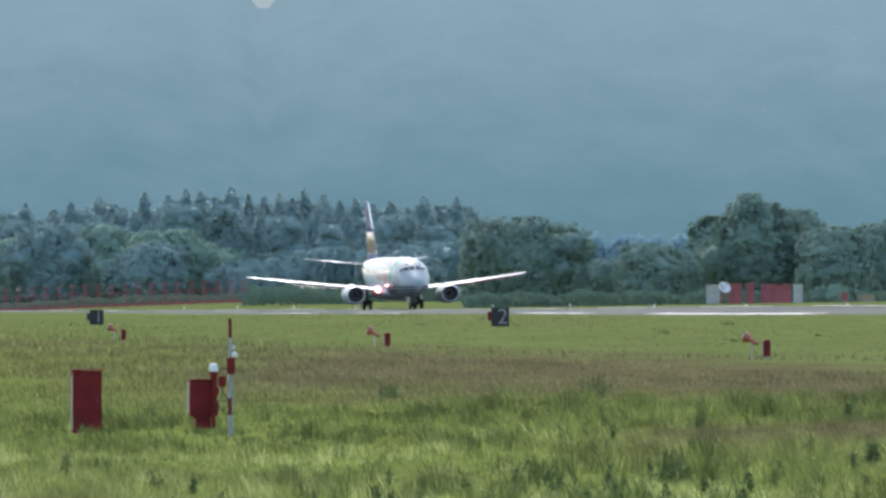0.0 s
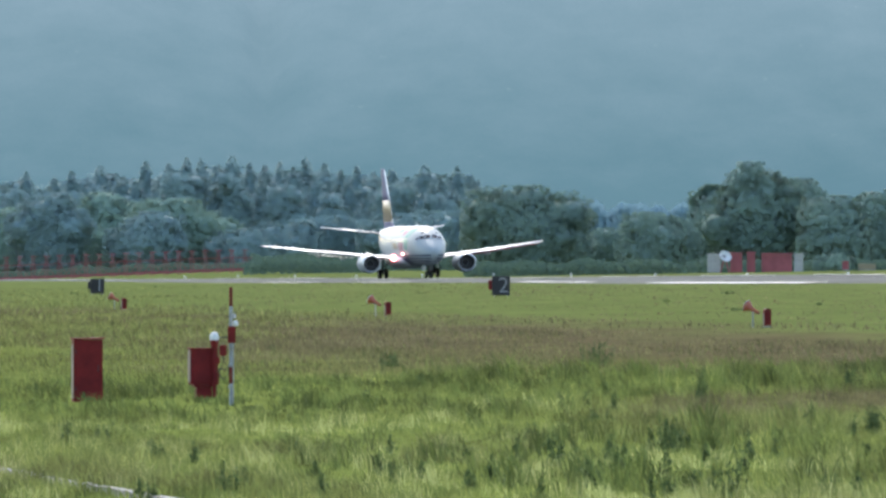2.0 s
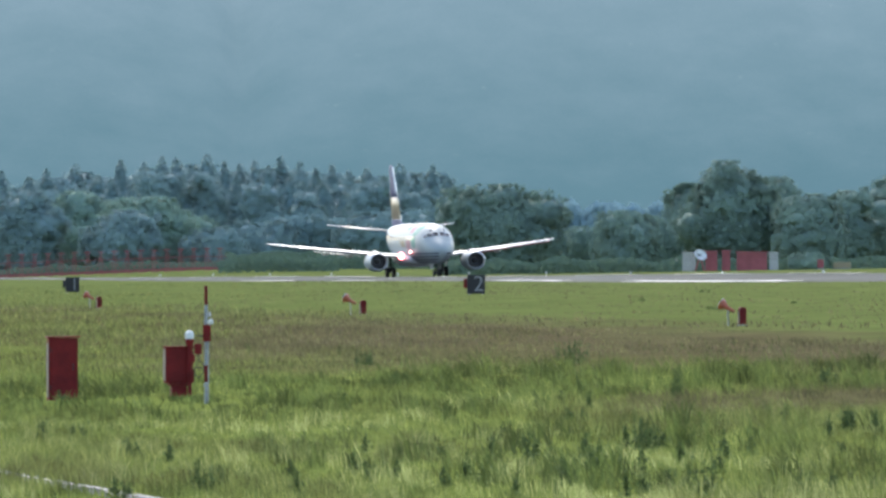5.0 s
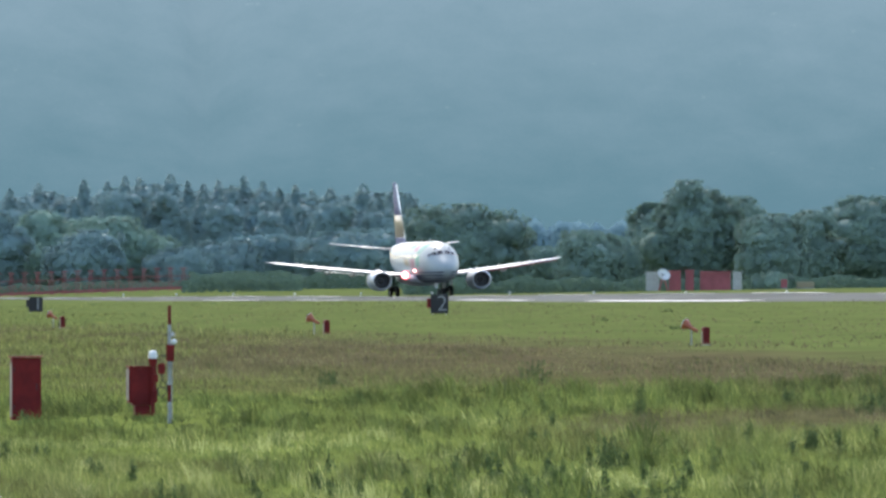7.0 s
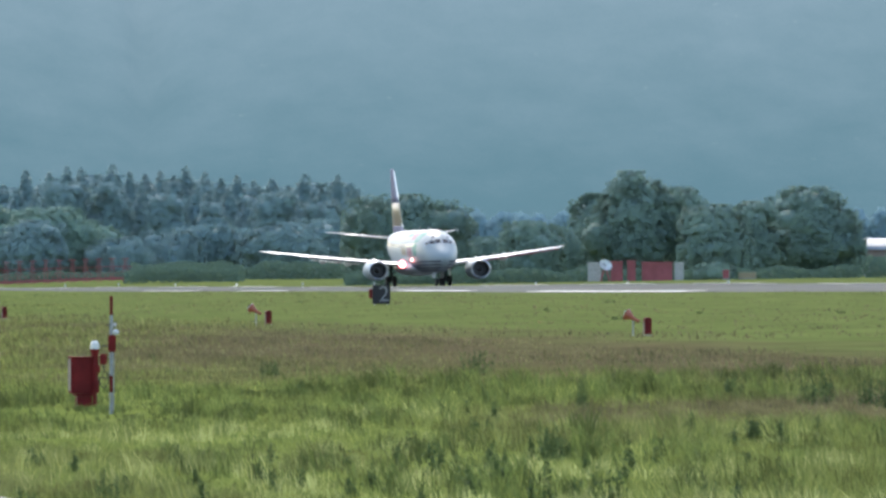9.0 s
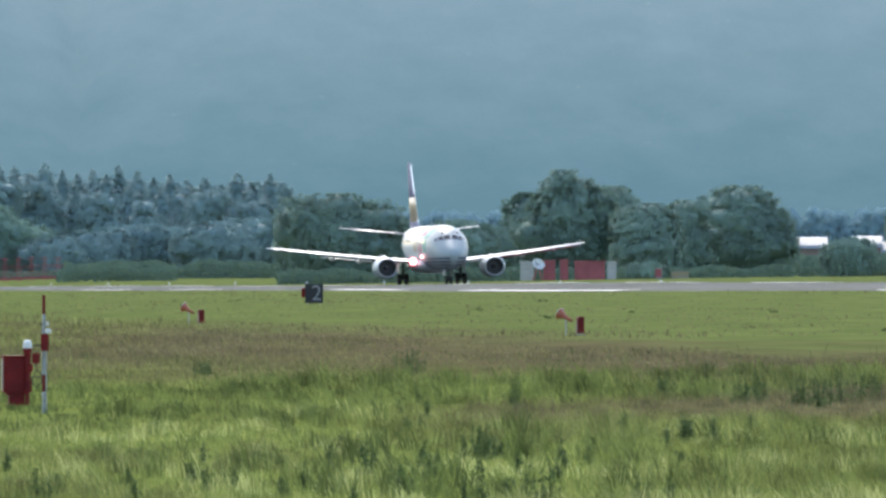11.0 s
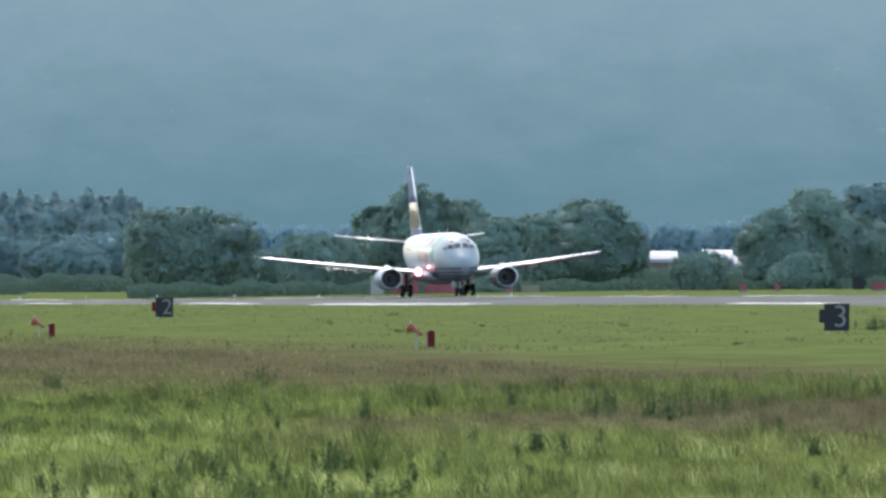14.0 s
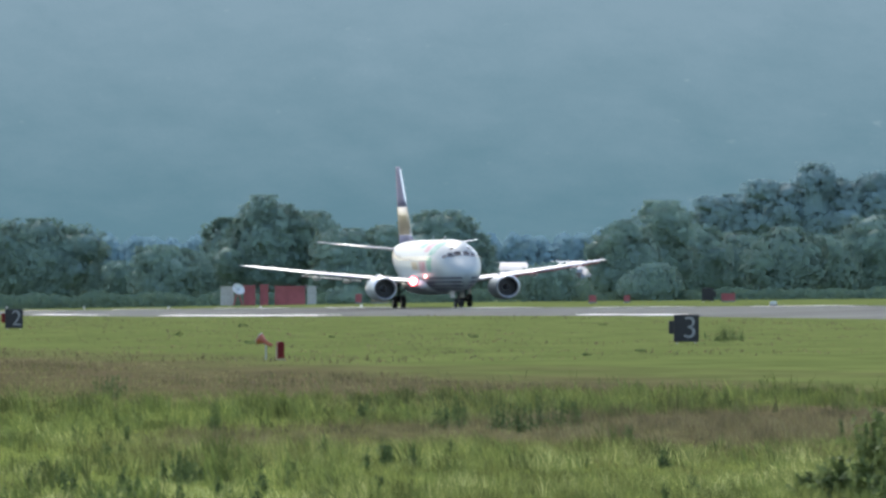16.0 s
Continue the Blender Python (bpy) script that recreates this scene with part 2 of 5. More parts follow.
def build_ground():
    ss = np.concatenate(([-4800, -2500, -1000, -400, -100], np.arange(0, 2001, 25), [2300, 2800, 3500, 4300, 4900]))
    ps = np.concatenate(([-4800, -2500, -1000, -400, -150, -60], np.arange(0, 145, 8), [148, 148.5, 150, 173, 196, 197.5, 198], np.arange(206, 620, 16), [900, 1500, 2500, 4800]))
    sg, pg = np.meshgrid(ss, ps, indexing="ij")
    z = height(sg, pg)
    z = np.where((pg > 149) & (pg < 197), z - 0.25, z)  # the bed of the runway
    x, y = to_world(sg, pg)
    verts = np.stack((x, y, z), -1).reshape(-1, 3).tolist()
    k = len(ps)
    faces = [(i * k + j, i * k + j + 1, (i + 1) * k + j + 1, (i + 1) * k + j) for i in range(len(ss) - 1) for j in range(k - 1)]
    tagged(mesh_from("ground", verts, faces, GRASS_GROUND, True), "wide airfield meadow of mown and tall grass", "ground", kind="structure")


def strip(name, s0, s1, p0, p1, lift, mat, step=25, parent=None):
    """A strip of paving that follows the ground, with edges 0.2 m deep."""
    n = max(2, int((s1 - s0) / step))
    across = np.linspace(p0, p1, 3)
    verts, faces = [], []
    for s in np.linspace(s0, s1, n + 1):
        for p, dz in [(p0, -0.2)] + [(q, 0) for q in across] + [(p1, -0.2)]:
            verts.append((*to_world(s, p), float(height(s, p)) + lift + dz))
    for i in range(n):
        for j in range(4):
            faces.append((i * 5 + j, i * 5 + j + 1, i * 5 + j + 6, i * 5 + j + 5))
    ob = mesh_from(name, verts, faces, mat)
    if parent:
        ob.parent = parent
    return ob


def build_runway():
    rw = tagged(strip("runway", -400, 2600, 148.5, 197.5, 0.0, ASPHALT), "grey asphalt runway with white edge lines", "runway", kind="structure")
    strip("edge_line", -300, 2500, 194.6, 195.2, 0.02, LINE_PAINT, parent=rw)
    # the near line is laid in stretches, widened to imitate bright shimmer streaks
    for b0, b1, w in ((-16.0, -11.7, 0.9), (-7.5, -3.5, 0.7), (7.0, 13.2, 1.0), (18.8, 33.2, 1.7), (56.7, 65.4, 1.1)):
        strip("edge_line", 151 / math.tan(HEADING + b1 / 1000), 151 / math.tan(HEADING + b0 / 1000), 150.6, 150.6 + w, 0.02, LINE_PAINT, parent=rw)
    s = 250
    while s < 1600:
        strip("centre_line", s, s + 30, 172.6, 173.4, 0.02, LINE_PAINT, step=10, parent=rw)
        s += 50


build_ground()
build_runway()


# ---- the mountain behind, its blue distance haze painted as glow ----
def far_glow(name, low, high):
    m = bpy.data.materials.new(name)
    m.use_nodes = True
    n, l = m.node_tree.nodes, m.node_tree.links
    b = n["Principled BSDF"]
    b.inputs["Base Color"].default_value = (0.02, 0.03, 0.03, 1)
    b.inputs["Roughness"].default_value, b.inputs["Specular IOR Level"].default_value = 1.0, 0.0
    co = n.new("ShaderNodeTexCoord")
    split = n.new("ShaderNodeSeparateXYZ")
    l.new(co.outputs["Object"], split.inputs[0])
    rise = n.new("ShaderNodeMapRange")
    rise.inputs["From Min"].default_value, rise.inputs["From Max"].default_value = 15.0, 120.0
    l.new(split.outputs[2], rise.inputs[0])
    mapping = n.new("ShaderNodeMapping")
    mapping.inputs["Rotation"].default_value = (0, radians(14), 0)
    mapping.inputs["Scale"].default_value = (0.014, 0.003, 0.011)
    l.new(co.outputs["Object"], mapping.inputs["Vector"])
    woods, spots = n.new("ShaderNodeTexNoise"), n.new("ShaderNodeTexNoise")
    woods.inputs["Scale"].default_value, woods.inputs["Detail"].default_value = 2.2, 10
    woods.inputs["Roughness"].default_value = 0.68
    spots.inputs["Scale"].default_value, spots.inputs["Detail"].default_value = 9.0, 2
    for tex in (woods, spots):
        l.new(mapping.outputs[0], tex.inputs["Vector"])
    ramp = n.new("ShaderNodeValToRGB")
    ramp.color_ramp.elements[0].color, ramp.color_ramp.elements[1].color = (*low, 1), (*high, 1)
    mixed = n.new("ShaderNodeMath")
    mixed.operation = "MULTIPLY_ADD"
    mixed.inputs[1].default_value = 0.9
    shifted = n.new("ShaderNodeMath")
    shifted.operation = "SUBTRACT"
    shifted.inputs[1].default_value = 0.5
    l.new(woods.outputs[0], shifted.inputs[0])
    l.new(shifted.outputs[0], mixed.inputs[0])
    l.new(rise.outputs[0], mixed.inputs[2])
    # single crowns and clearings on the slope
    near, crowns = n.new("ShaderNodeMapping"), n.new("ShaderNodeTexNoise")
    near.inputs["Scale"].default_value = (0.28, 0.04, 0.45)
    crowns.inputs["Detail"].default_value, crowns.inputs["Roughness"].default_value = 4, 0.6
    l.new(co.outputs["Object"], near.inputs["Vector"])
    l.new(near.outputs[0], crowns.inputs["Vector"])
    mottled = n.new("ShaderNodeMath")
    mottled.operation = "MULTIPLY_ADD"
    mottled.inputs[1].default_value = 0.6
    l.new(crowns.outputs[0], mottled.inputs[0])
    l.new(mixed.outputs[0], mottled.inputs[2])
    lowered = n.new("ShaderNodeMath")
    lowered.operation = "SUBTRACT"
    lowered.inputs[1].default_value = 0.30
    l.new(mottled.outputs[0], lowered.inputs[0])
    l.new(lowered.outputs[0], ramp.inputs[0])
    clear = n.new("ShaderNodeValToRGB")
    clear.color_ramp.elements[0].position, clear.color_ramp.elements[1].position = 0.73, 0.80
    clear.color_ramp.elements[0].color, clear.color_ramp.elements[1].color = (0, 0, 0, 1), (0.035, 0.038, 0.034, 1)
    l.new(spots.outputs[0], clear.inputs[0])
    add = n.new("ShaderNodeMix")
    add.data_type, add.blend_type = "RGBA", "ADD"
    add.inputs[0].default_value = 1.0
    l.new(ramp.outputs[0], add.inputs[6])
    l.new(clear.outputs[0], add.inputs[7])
    # haze between the eye and the slope is put in as emission
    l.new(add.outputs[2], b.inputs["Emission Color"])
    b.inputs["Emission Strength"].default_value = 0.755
    return m


FAR_GLOW = far_glow("far_glow", (0.052, 0.106, 0.136), (0.110, 0.166, 0.206))


def build_mountain():
    """A long wooded slope that climbs beyond the plain; its crest dips where a glowing sheet stands for sky."""
    verts, faces = [], []
    cols, rows_ = 300, 26
    for i in range(cols + 1):
        f = (i - cols / 2) / (cols / 2)
        b = radians(8 * f + 34 * f ** 5)
        dip = math.exp(-(((math.degrees(b) + 0.93) / 0.11) ** 2)) * 14 + 4 * math.sin(math.degrees(b) * 1.3)
        crest = 128.5 + 22 * min(1, abs(math.degrees(b) + 0.93) ** 1.2) - dip + 4 * noise.noise((math.degrees(b) * 2.0, 3, 0))
        for j in range(rows_ + 1):
            f = j / rows_
            r = 3400 + 1400 * f
            z = 1 + crest * (0.15 * f + 0.85 * f ** 1.5) + 6 * f * (1 - f) * noise.noise((b * 40, f * 6, 0))
            verts.append((r * math.sin(b), r * math.cos(b), z))
    k = rows_ + 1
    faces = [(i * k + j, i * k + j + 1, (i + 1) * k + j + 1, (i + 1) * k + j) for i in range(cols) for j in range(rows_)]
    tagged(mesh_from("backdrop", verts, faces, FAR_GLOW, True), "wooded mountain slope far behind the airfield, its blue haze painted as glow", "mountain", kind="structure")

    # glowing sheet added to cover the too bright sky in the dip
    pale = far_glow("sky_sheet", (0.19, 0.225, 0.245), (0.20, 0.235, 0.255))
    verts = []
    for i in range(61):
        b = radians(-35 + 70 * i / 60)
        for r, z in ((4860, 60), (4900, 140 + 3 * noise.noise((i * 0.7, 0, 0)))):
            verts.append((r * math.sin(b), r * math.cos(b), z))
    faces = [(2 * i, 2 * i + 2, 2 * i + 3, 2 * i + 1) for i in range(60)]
    tagged(mesh_from("backdrop", verts, faces, pale, True), "pale glowing sheet standing for hazy sky behind the crest", "mountain", kind="structure")


build_mountain()


# ---- the airliner: y forward, x to its right wing, z up from the ground; the origin lies under the wing roots' leading edges ----
NOSE = 11.0
STATIONS = (
    (0.0, 0.03, 2.56, 2.50), (0.12, 0.30, 2.82, 2.24), (0.35, 0.55, 3.05, 1.98), (0.8, 0.87, 3.36, 1.72), (1.4, 1.17, 3.70, 1.50),
    (2.0, 1.38, 4.10, 1.38), (2.6, 1.54, 4.52, 1.31), (3.3, 1.68, 4.86, 1.25), (4.2, 1.80, 5.08, 1.22), (5.2, 1.86, 5.19, 1.20),
    (6.5, 1.88, 5.23, 1.20), (10.0, 1.88, 5.23, 1.20), (15.0, 1.88, 5.23, 1.20), (18.5, 1.88, 5.23, 1.22), (20.5, 1.83, 5.23, 1.45), (22.5, 1.66, 5.22, 1.95),
    (24.5, 1.38, 5.18, 2.60), (26.5, 1.02, 5.08, 3.28), (28.5, 0.62, 4.95, 3.95), (29.6, 0.34, 4.84, 4.30), (30.0, 0.12, 4.72, 4.50),
)


def hull(st, phi, off=0.0):
    """A point of the hull: st metres behind the nose, phi degrees from the crown towards the right wing."""
    row = [np.interp(st, [q[0] for q in STATIONS], [q[k] for q in STATIONS]) for k in (1, 2, 3)]
    c, h = (row[1] + row[2]) / 2, (row[1] - row[2]) / 2
    a = radians(phi)
    return Vector(((row[0] + off) * math.sin(a), NOSE - st, c + (h + off) * math.cos(a)))


def hull_patch(bm, st0, st1, ph0, ph1, off=0.015, ns=4, nph=4, skew=0.0):
    grid = [[bm.verts.new(hull(st0 + (st1 - st0) * i / ns + skew * (j / nph - 0.5), ph0 + (ph1 - ph0) * j / nph, off)) for j in range(nph + 1)] for i in range(ns + 1)]
    for i in range(ns):
        for j in range(nph):
            bm.faces.new((grid[i][j], grid[i + 1][j], grid[i + 1][j + 1], grid[i][j + 1]))
    return bm


def hull_stripe(bm, z0, z1, st0, st1, side, n=26):
    """A level band on the hull's side between two heights."""
    rows_ = []
    for i in range(n + 1):
        st = st0 + (st1 - st0) * (i / n) ** 1.5
        top, low = [float(np.interp(st, [q[0] for q in STATIONS], [q[k] for q in STATIONS])) for k in (2, 3)]
        row = []
        for z in (z0, (z0 + z1) / 2, z1):
            f = max(-1.0, min(1.0, (z - (top + low) / 2) / ((top - low) / 2)))
            row.append(bm.verts.new(hull(st, side * math.degrees(math.acos(f)), 0.012)))
        rows_.append(row)
    for a, b in zip(rows_, rows_[1:]):
        for j in range(2):
            bm.faces.new((a[j], b[j], b[j + 1], a[j + 1]))
    return bm


def airfoil(x, le, te, z, thick, n=9, vertical=False):
    """A closed section from leading edge st to trailing edge st, at x (or at height z for a fin)."""
    ring = []
    for k in range(2 * n):
        up = k < n
        f = k / (n - 1) if up else (2 * n - 1 - k) / (n - 1)
        f = f * f if f < 1 else 1.0
        half = thick * (2.6 * math.sqrt(max(f, 0)) - 1.9 * f - 0.7 * f ** 2) * 0.62
        st = le + (te - le) * f
        o = half if up else -half * 0.8
        ring.append(Vector((o, NOSE - st, z)) if vertical else Vector((x, NOSE - st, z + o)))
    return ring


def blade(bm, sections, vertical=False):
    return loft(bm, [airfoil(*s, vertical=vertical) for s in sections])


def wheel_part(parent, x, y, r, w):
    wheel = part("wheel", lathe(bmesh.new(), [(-w * 0.3, r * 0.3), (-w * 0.34, r * 0.55), (w * 0.34, r * 0.55), (w * 0.3, r * 0.3)], 18, pose(x, y, r, 0, 0, 90), True), GREY_STEEL, parent, "grey wheel hub")
    prof = [(-w * 0.36, r * 0.56), (-w * 0.5, r * 0.72), (-w * 0.46, r * 0.92), (-w * 0.25, r), (w * 0.25, r), (w * 0.46, r * 0.92), (w * 0.5, r * 0.72), (w * 0.36, r * 0.56)]
    part("tyre", lathe(bmesh.new(), prof, 22, pose(x, y, r, 0, 0, 90)), RUBBER, wheel, smooth=True)
    return wheel


def build_airliner():
    jet = thing("airliner", "white twin-engined passenger jet with striped nose rolling on the runway", "airplane")
    bm = bmesh.new()
    stations = [q[0] for q in STATIONS]
    rings = [[hull(st, 360 * k / 40) for k in range(40)] for st in stations]
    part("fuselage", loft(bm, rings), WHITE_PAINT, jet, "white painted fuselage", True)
    fuselage = jet.children[0]
    # belly fairing between the wings
    rings = []
    for st, w, b in ((9.6, 1.0, 1.30), (10.6, 1.9, 1.05), (12.5, 2.1, 0.98), (16.5, 2.1, 0.98), (18.5, 1.8, 1.08), (19.8, 0.9, 1.35)):
        rings.append([Vector((w * math.cos(2 * math.pi * k / 20), NOSE - st, 1.75 + (1.75 - b) * math.sin(2 * math.pi * k / 20))) for k in range(20)])
    part("belly_fairing", loft(bmesh.new(), rings), WING_PAINT, jet, "grey belly fairing", True)
    # cockpit windows: two front panes and two to each side
    for side in (1, -1):
        for st0, st1, p0, p1, sk in ((1.86, 2.36, 4, 25, 0.10), (2.10, 2.58, 28, 45, 0.38), (2.55, 2.98, 48, 60, 0.30)):
            part("cockpit_window", hull_patch(bmesh.new(), st0, st1, side * p0, side * p1, 0.02, skew=sk), DARK_GLASS, fuselage)
        part("eyebrow_window", hull_patch(bmesh.new(), 2.75, 3.0, side * 20, side * 30, 0.02, 2, 2), DARK_GLASS, fuselage)
        # dark bands round the chin
        for k, (z0, z1, st0) in enumerate(((2.34, 2.20, 0.25), (2.04, 1.90, 0.5), (1.76, 1.62, 0.95), (1.50, 1.38, 1.75))):
            part("stripe", hull_stripe(bmesh.new(), z0, z1, st0, 8.6 + 0.5 * k, side), NAVY, fuselage)
        part("belly_patch", hull_stripe(bmesh.new(), 1.95, 1.3, 6.2, 10.6, side, 14), NAVY, fuselage, "dark navy patch on the belly")
        # cabin windows and doors
        for k in range(38):
            st = 6.6 + 0.508 * k
            if st < 25:
                part("cabin_window", hull_patch(bmesh.new(), st, st + 0.24, side * 68, side * 77, 0.012, 1, 2), DARK_GLASS, fuselage)
        for st in (4.3, 23.4):
            part("cabin_door", hull_patch(bmesh.new(), st, st + 0.86, side * 62, side * 112, 0.02, 2, 6), WHITE_PAINT, fuselage)
        # painted flowers and ribbons of colour behind the cockpit
        for k, (st0, st1, p0, p1, mt) in enumerate(((4.6, 6.9, 14, 66, GREEN_PAINT), (4.9, 7.2, 70, 102, GREEN_PAINT), (7.4, 9.6, 16, 58, PINK_PAINT), (7.6, 10.2, 80, 104, PINK_PAINT), (10.4, 12.4, 14, 46, GREEN_PAINT), (10.9, 13.4, 80, 98, YELLOW))):
            part("livery_patch", hull_patch(bmesh.new(), st0, st1, side * p0, side * p1, 0.008, 6, 8, skew=0.9 * (-1) ** k), mt, fuselage, "painted patch of colour")
    # wings
    for side in (1, -1):
        sec = [(side * 1.2, 10.7, 18.3, 1.95, 0.50), (side * 1.9, 11.1, 18.2, 2.02, 0.48), (side * 4.9, 12.9, 17.7, 2.34, 0.34), (side * 9.6, 15.4, 18.4, 2.90, 0.22), (side * 14.1, 17.75, 19.35, 3.46, 0.12), (side * 14.44, 18.2, 19.3, 3.50, 0.05)]
        wing = part("wing", blade(bmesh.new(), sec), WING_PAINT, jet, "pale grey swept wing", True)
        slat = [(x, le - 0.12, le + 0.45, z - 0.05, th * 0.55) for x, le, te, z, th in ((side * 5.6, 13.27, 17.8, 2.41, 0.32), (side * 9.6, 15.4, 18.4, 2.90, 0.22), (side * 13.9, 17.65, 19.3, 3.44, 0.13))]
        part("slat", blade(bmesh.new(), slat), BARE_METAL, wing, "bare metal leading edge", True)
        # added red blade imitates the reddish fringe of glare below this wing
        if side < 0:
            low = [(x, le + 0.05, le + 0.65, z - 0.19, th) for x, le, z, th in ((-5.9, 13.4, 2.45, 0.16), (-9.6, 15.4, 2.90, 0.13), (-13.9, 17.65, 3.44, 0.09))]
            part("lower_edge", blade(bmesh.new(), low), RED_FRINGE, wing, "red blade added as the colour fringe under the wing", True)
        for x0, x1, le0, le1, z0, z1 in ((2.2, 4.7, 18.1, 17.7, 1.78, 2.08), (5.1, 9.6, 17.75, 18.35, 2.12, 2.62)):
            fl = [(side * x0, le0 - 0.3, le0 + 1.15, z0, 0.12), (side * x1, le1 - 0.3, le1 + 0.8, z1, 0.09)]
            part("flap", blade(bmesh.new(), fl), WING_PAINT, wing, smooth=True)
        for x, st, z in ((side * 3.0, 16.7, 1.72), (side * 6.3, 16.9, 2.15), (side * 8.6, 17.4, 2.42)):
            part("flap_fairing", lathe(bmesh.new(), [(-1.5, 0.02), (-1.0, 0.14), (0, 0.21), (1.2, 0.15), (1.6, 0.02)], 12, pose(x, NOSE - st - 0.6, z)), WING_PAINT, wing, smooth=True)
        # engine with its flattened lip
        m = pose(side * 4.83, NOSE - 10.2, 1.52) @ Matrix.Diagonal((1.04, 1, 0.97, 1))
        nac = [(-3.6, 0.62), (-3.0, 0.74), (-1.8, 0.92), (-0.5, 1.0), (0.6, 0.985), (1.2, 0.93)]
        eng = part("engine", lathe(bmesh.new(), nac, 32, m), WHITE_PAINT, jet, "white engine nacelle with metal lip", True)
        part("intake_lip", lathe(bmesh.new(), [(1.2, 0.932), (1.38, 0.88), (1.42, 0.82), (1.36, 0.77), (1.1, 0.745)], 32, m), BARE_METAL, eng, "polished metal lip", True)
        part("intake_duct", lathe(bmesh.new(), [(1.12, 0.746), (0.5, 0.74), (0.38, 0.74)], 32, m), DARK_STEEL, eng, smooth=True)
        fan = bmesh.new()
        lathe(fan, [(0.42, 0.01), (0.40, 0.75), (0.36, 0.75), (0.35, 0.01)], 32, m)
        part("fan", fan, DARK_STEEL, eng)
        part("spinner", lathe(bmesh.new(), [(0.95, 0.01), (0.75, 0.12), (0.44, 0.23)], 16, m), GREY_STEEL, eng, smooth=True)
        part("nozzle", lathe(bmesh.new(), [(-3.5, 0.6), (-4.4, 0.42), (-4.4, 0.36), (-3.5, 0.36)], 24, m), DARK_STEEL, eng, smooth=True)
        bm = bmesh.new()
        loft(bm, [[Vector((side * 4.83 + dx * w, NOSE - st, z)) for dx, st, z in ((-1, a, lo), (1, a, lo), (1, a + 0.01, hi), (-1, a + 0.01, hi))] for a, lo, hi, w in ((9.9, 2.30, 2.42, 0.05), (11.5, 2.2, 2.62, 0.16), (13.6, 1.9, 2.35, 0.14))])
        part("pylon", bm, WING_PAINT, jet)
        # main gear: two wheels each side
        gear = part("main_gear", rod(rod(bmesh.new(), (side * 2.61, NOSE - 15.1, 0.5), (side * 2.61, NOSE - 15.1, 2.2), 0.11), (side * 2.61, NOSE - 15.1, 1.1), (side * 1.5, NOSE - 15.1, 1.9), 0.07), DARK_STEEL, jet, "dark steel landing gear leg")
        rod_axle = rod(bmesh.new(), (side * 2.2, NOSE - 15.1, 0.51), (side * 3.05, NOSE - 15.1, 0.51), 0.08)
        part("axle", rod_axle, DARK_STEEL, gear)
        part("gear_door", box(bmesh.new(), side * 2.95, side * 3.0, NOSE - 15.6, NOSE - 14.6, 0.95, 2.1, 0.01), WING_PAINT, gear)
        for x in (2.3, 2.95):
            wheel_part(jet, side * x, NOSE - 15.1, 0.51, 0.36)
        # tailplane
        tail = [(side * 0.7, 25.3, 29.1, 4.55, 0.22), (side * 6.35, 29.2, 30.6, 5.24, 0.09)]
        part("tailplane", blade(bmesh.new(), tail), WING_PAINT, jet, "pale grey tailplane", True)
    # landing lights in the right wing root and beside the nose gear; red parts imitate their halo
    for x, st, z, r, w in ((2.25, 11.05, 2.06, 0.24, LANDING_LIGHT), (1.93, 7.6, 2.45, 0.075, LANDING_LIGHT)):
        lamp = part("lamp_housing", lathe(bmesh.new(), [(-0.35, r * 0.6), (0.0, r * 1.5), (0.02, r * 1.0)], 16, pose(x, NOSE - st + 0.22, z)), HALO_RED, jet, "lamp housing coloured red for the halo")
        part("lens_rim", lathe(bmesh.new(), [(0.035, r * 1.0), (0.045, r * 1.5), (0.02, r * 1.55)], 16, pose(x, NOSE - st + 0.22, z)), HALO_RING, lamp, "glowing red ring added as the lamp's halo")
        part("landing_light", lathe(bmesh.new(), [(0.03, 0.01), (0.06, r * 0.6), (0.04, r)], 16, pose(x, NOSE - st + 0.22, z)), w, lamp, "shining landing light")
    # nose gear
    gear = part("nose_gear", rod(rod(bmesh.new(), (0, NOSE - 4.05, 0.35), (0, NOSE - 4.05, 1.5), 0.08), (0, NOSE - 4.05, 0.9), (0, NOSE - 5.1, 1.4), 0.05), DARK_STEEL, jet, "dark steel nose leg")
    part("axle", rod(bmesh.new(), (-0.28, NOSE - 4.05, 0.34), (0.28, NOSE - 4.05, 0.34), 0.06), DARK_STEEL, gear)
    for side in (1, -1):
        part("gear_door", box(bmesh.new(), side * 0.36, side * 0.39, NOSE - 5.2, NOSE - 3.4, 0.75, 1.35, 0.01), WHITE_PAINT, gear)
        wheel_part(jet, side * 0.2, NOSE - 4.05, 0.345, 0.22)
    # fin with the dorsal fillet; blue with a yellow lower band
    fin_lines = [(4.9, 20.6, 28.9), (5.35, 22.9, 29.0), (5.6, 23.6, 29.05), (7.2, 24.75, 29.45), (8.6, 26.0, 29.7), (10.9, 28.0, 30.1), (11.1, 28.3, 30.05)]

    def fin_piece(name, z0, z1, mat, label):
        zs = [z0] + [q[0] for q in fin_lines if z0 < q[0] < z1] + [z1]
        at = lambda z, k: float(np.interp(z, [q[0] for q in fin_lines], [q[k] for q in fin_lines]))
        return part(name, blade(bmesh.new(), [(0, at(z, 1), at(z, 2), z, 0.30 - 0.03 * (z - 4.9)) for z in zs], True), mat, jet, label, True)

    fin_piece("fin_root", 4.9, 5.7, FIN_BLUE, "blue foot of the fin")
    fin_piece("fin_band", 5.7, 7.9, YELLOW, "yellow band across the fin")
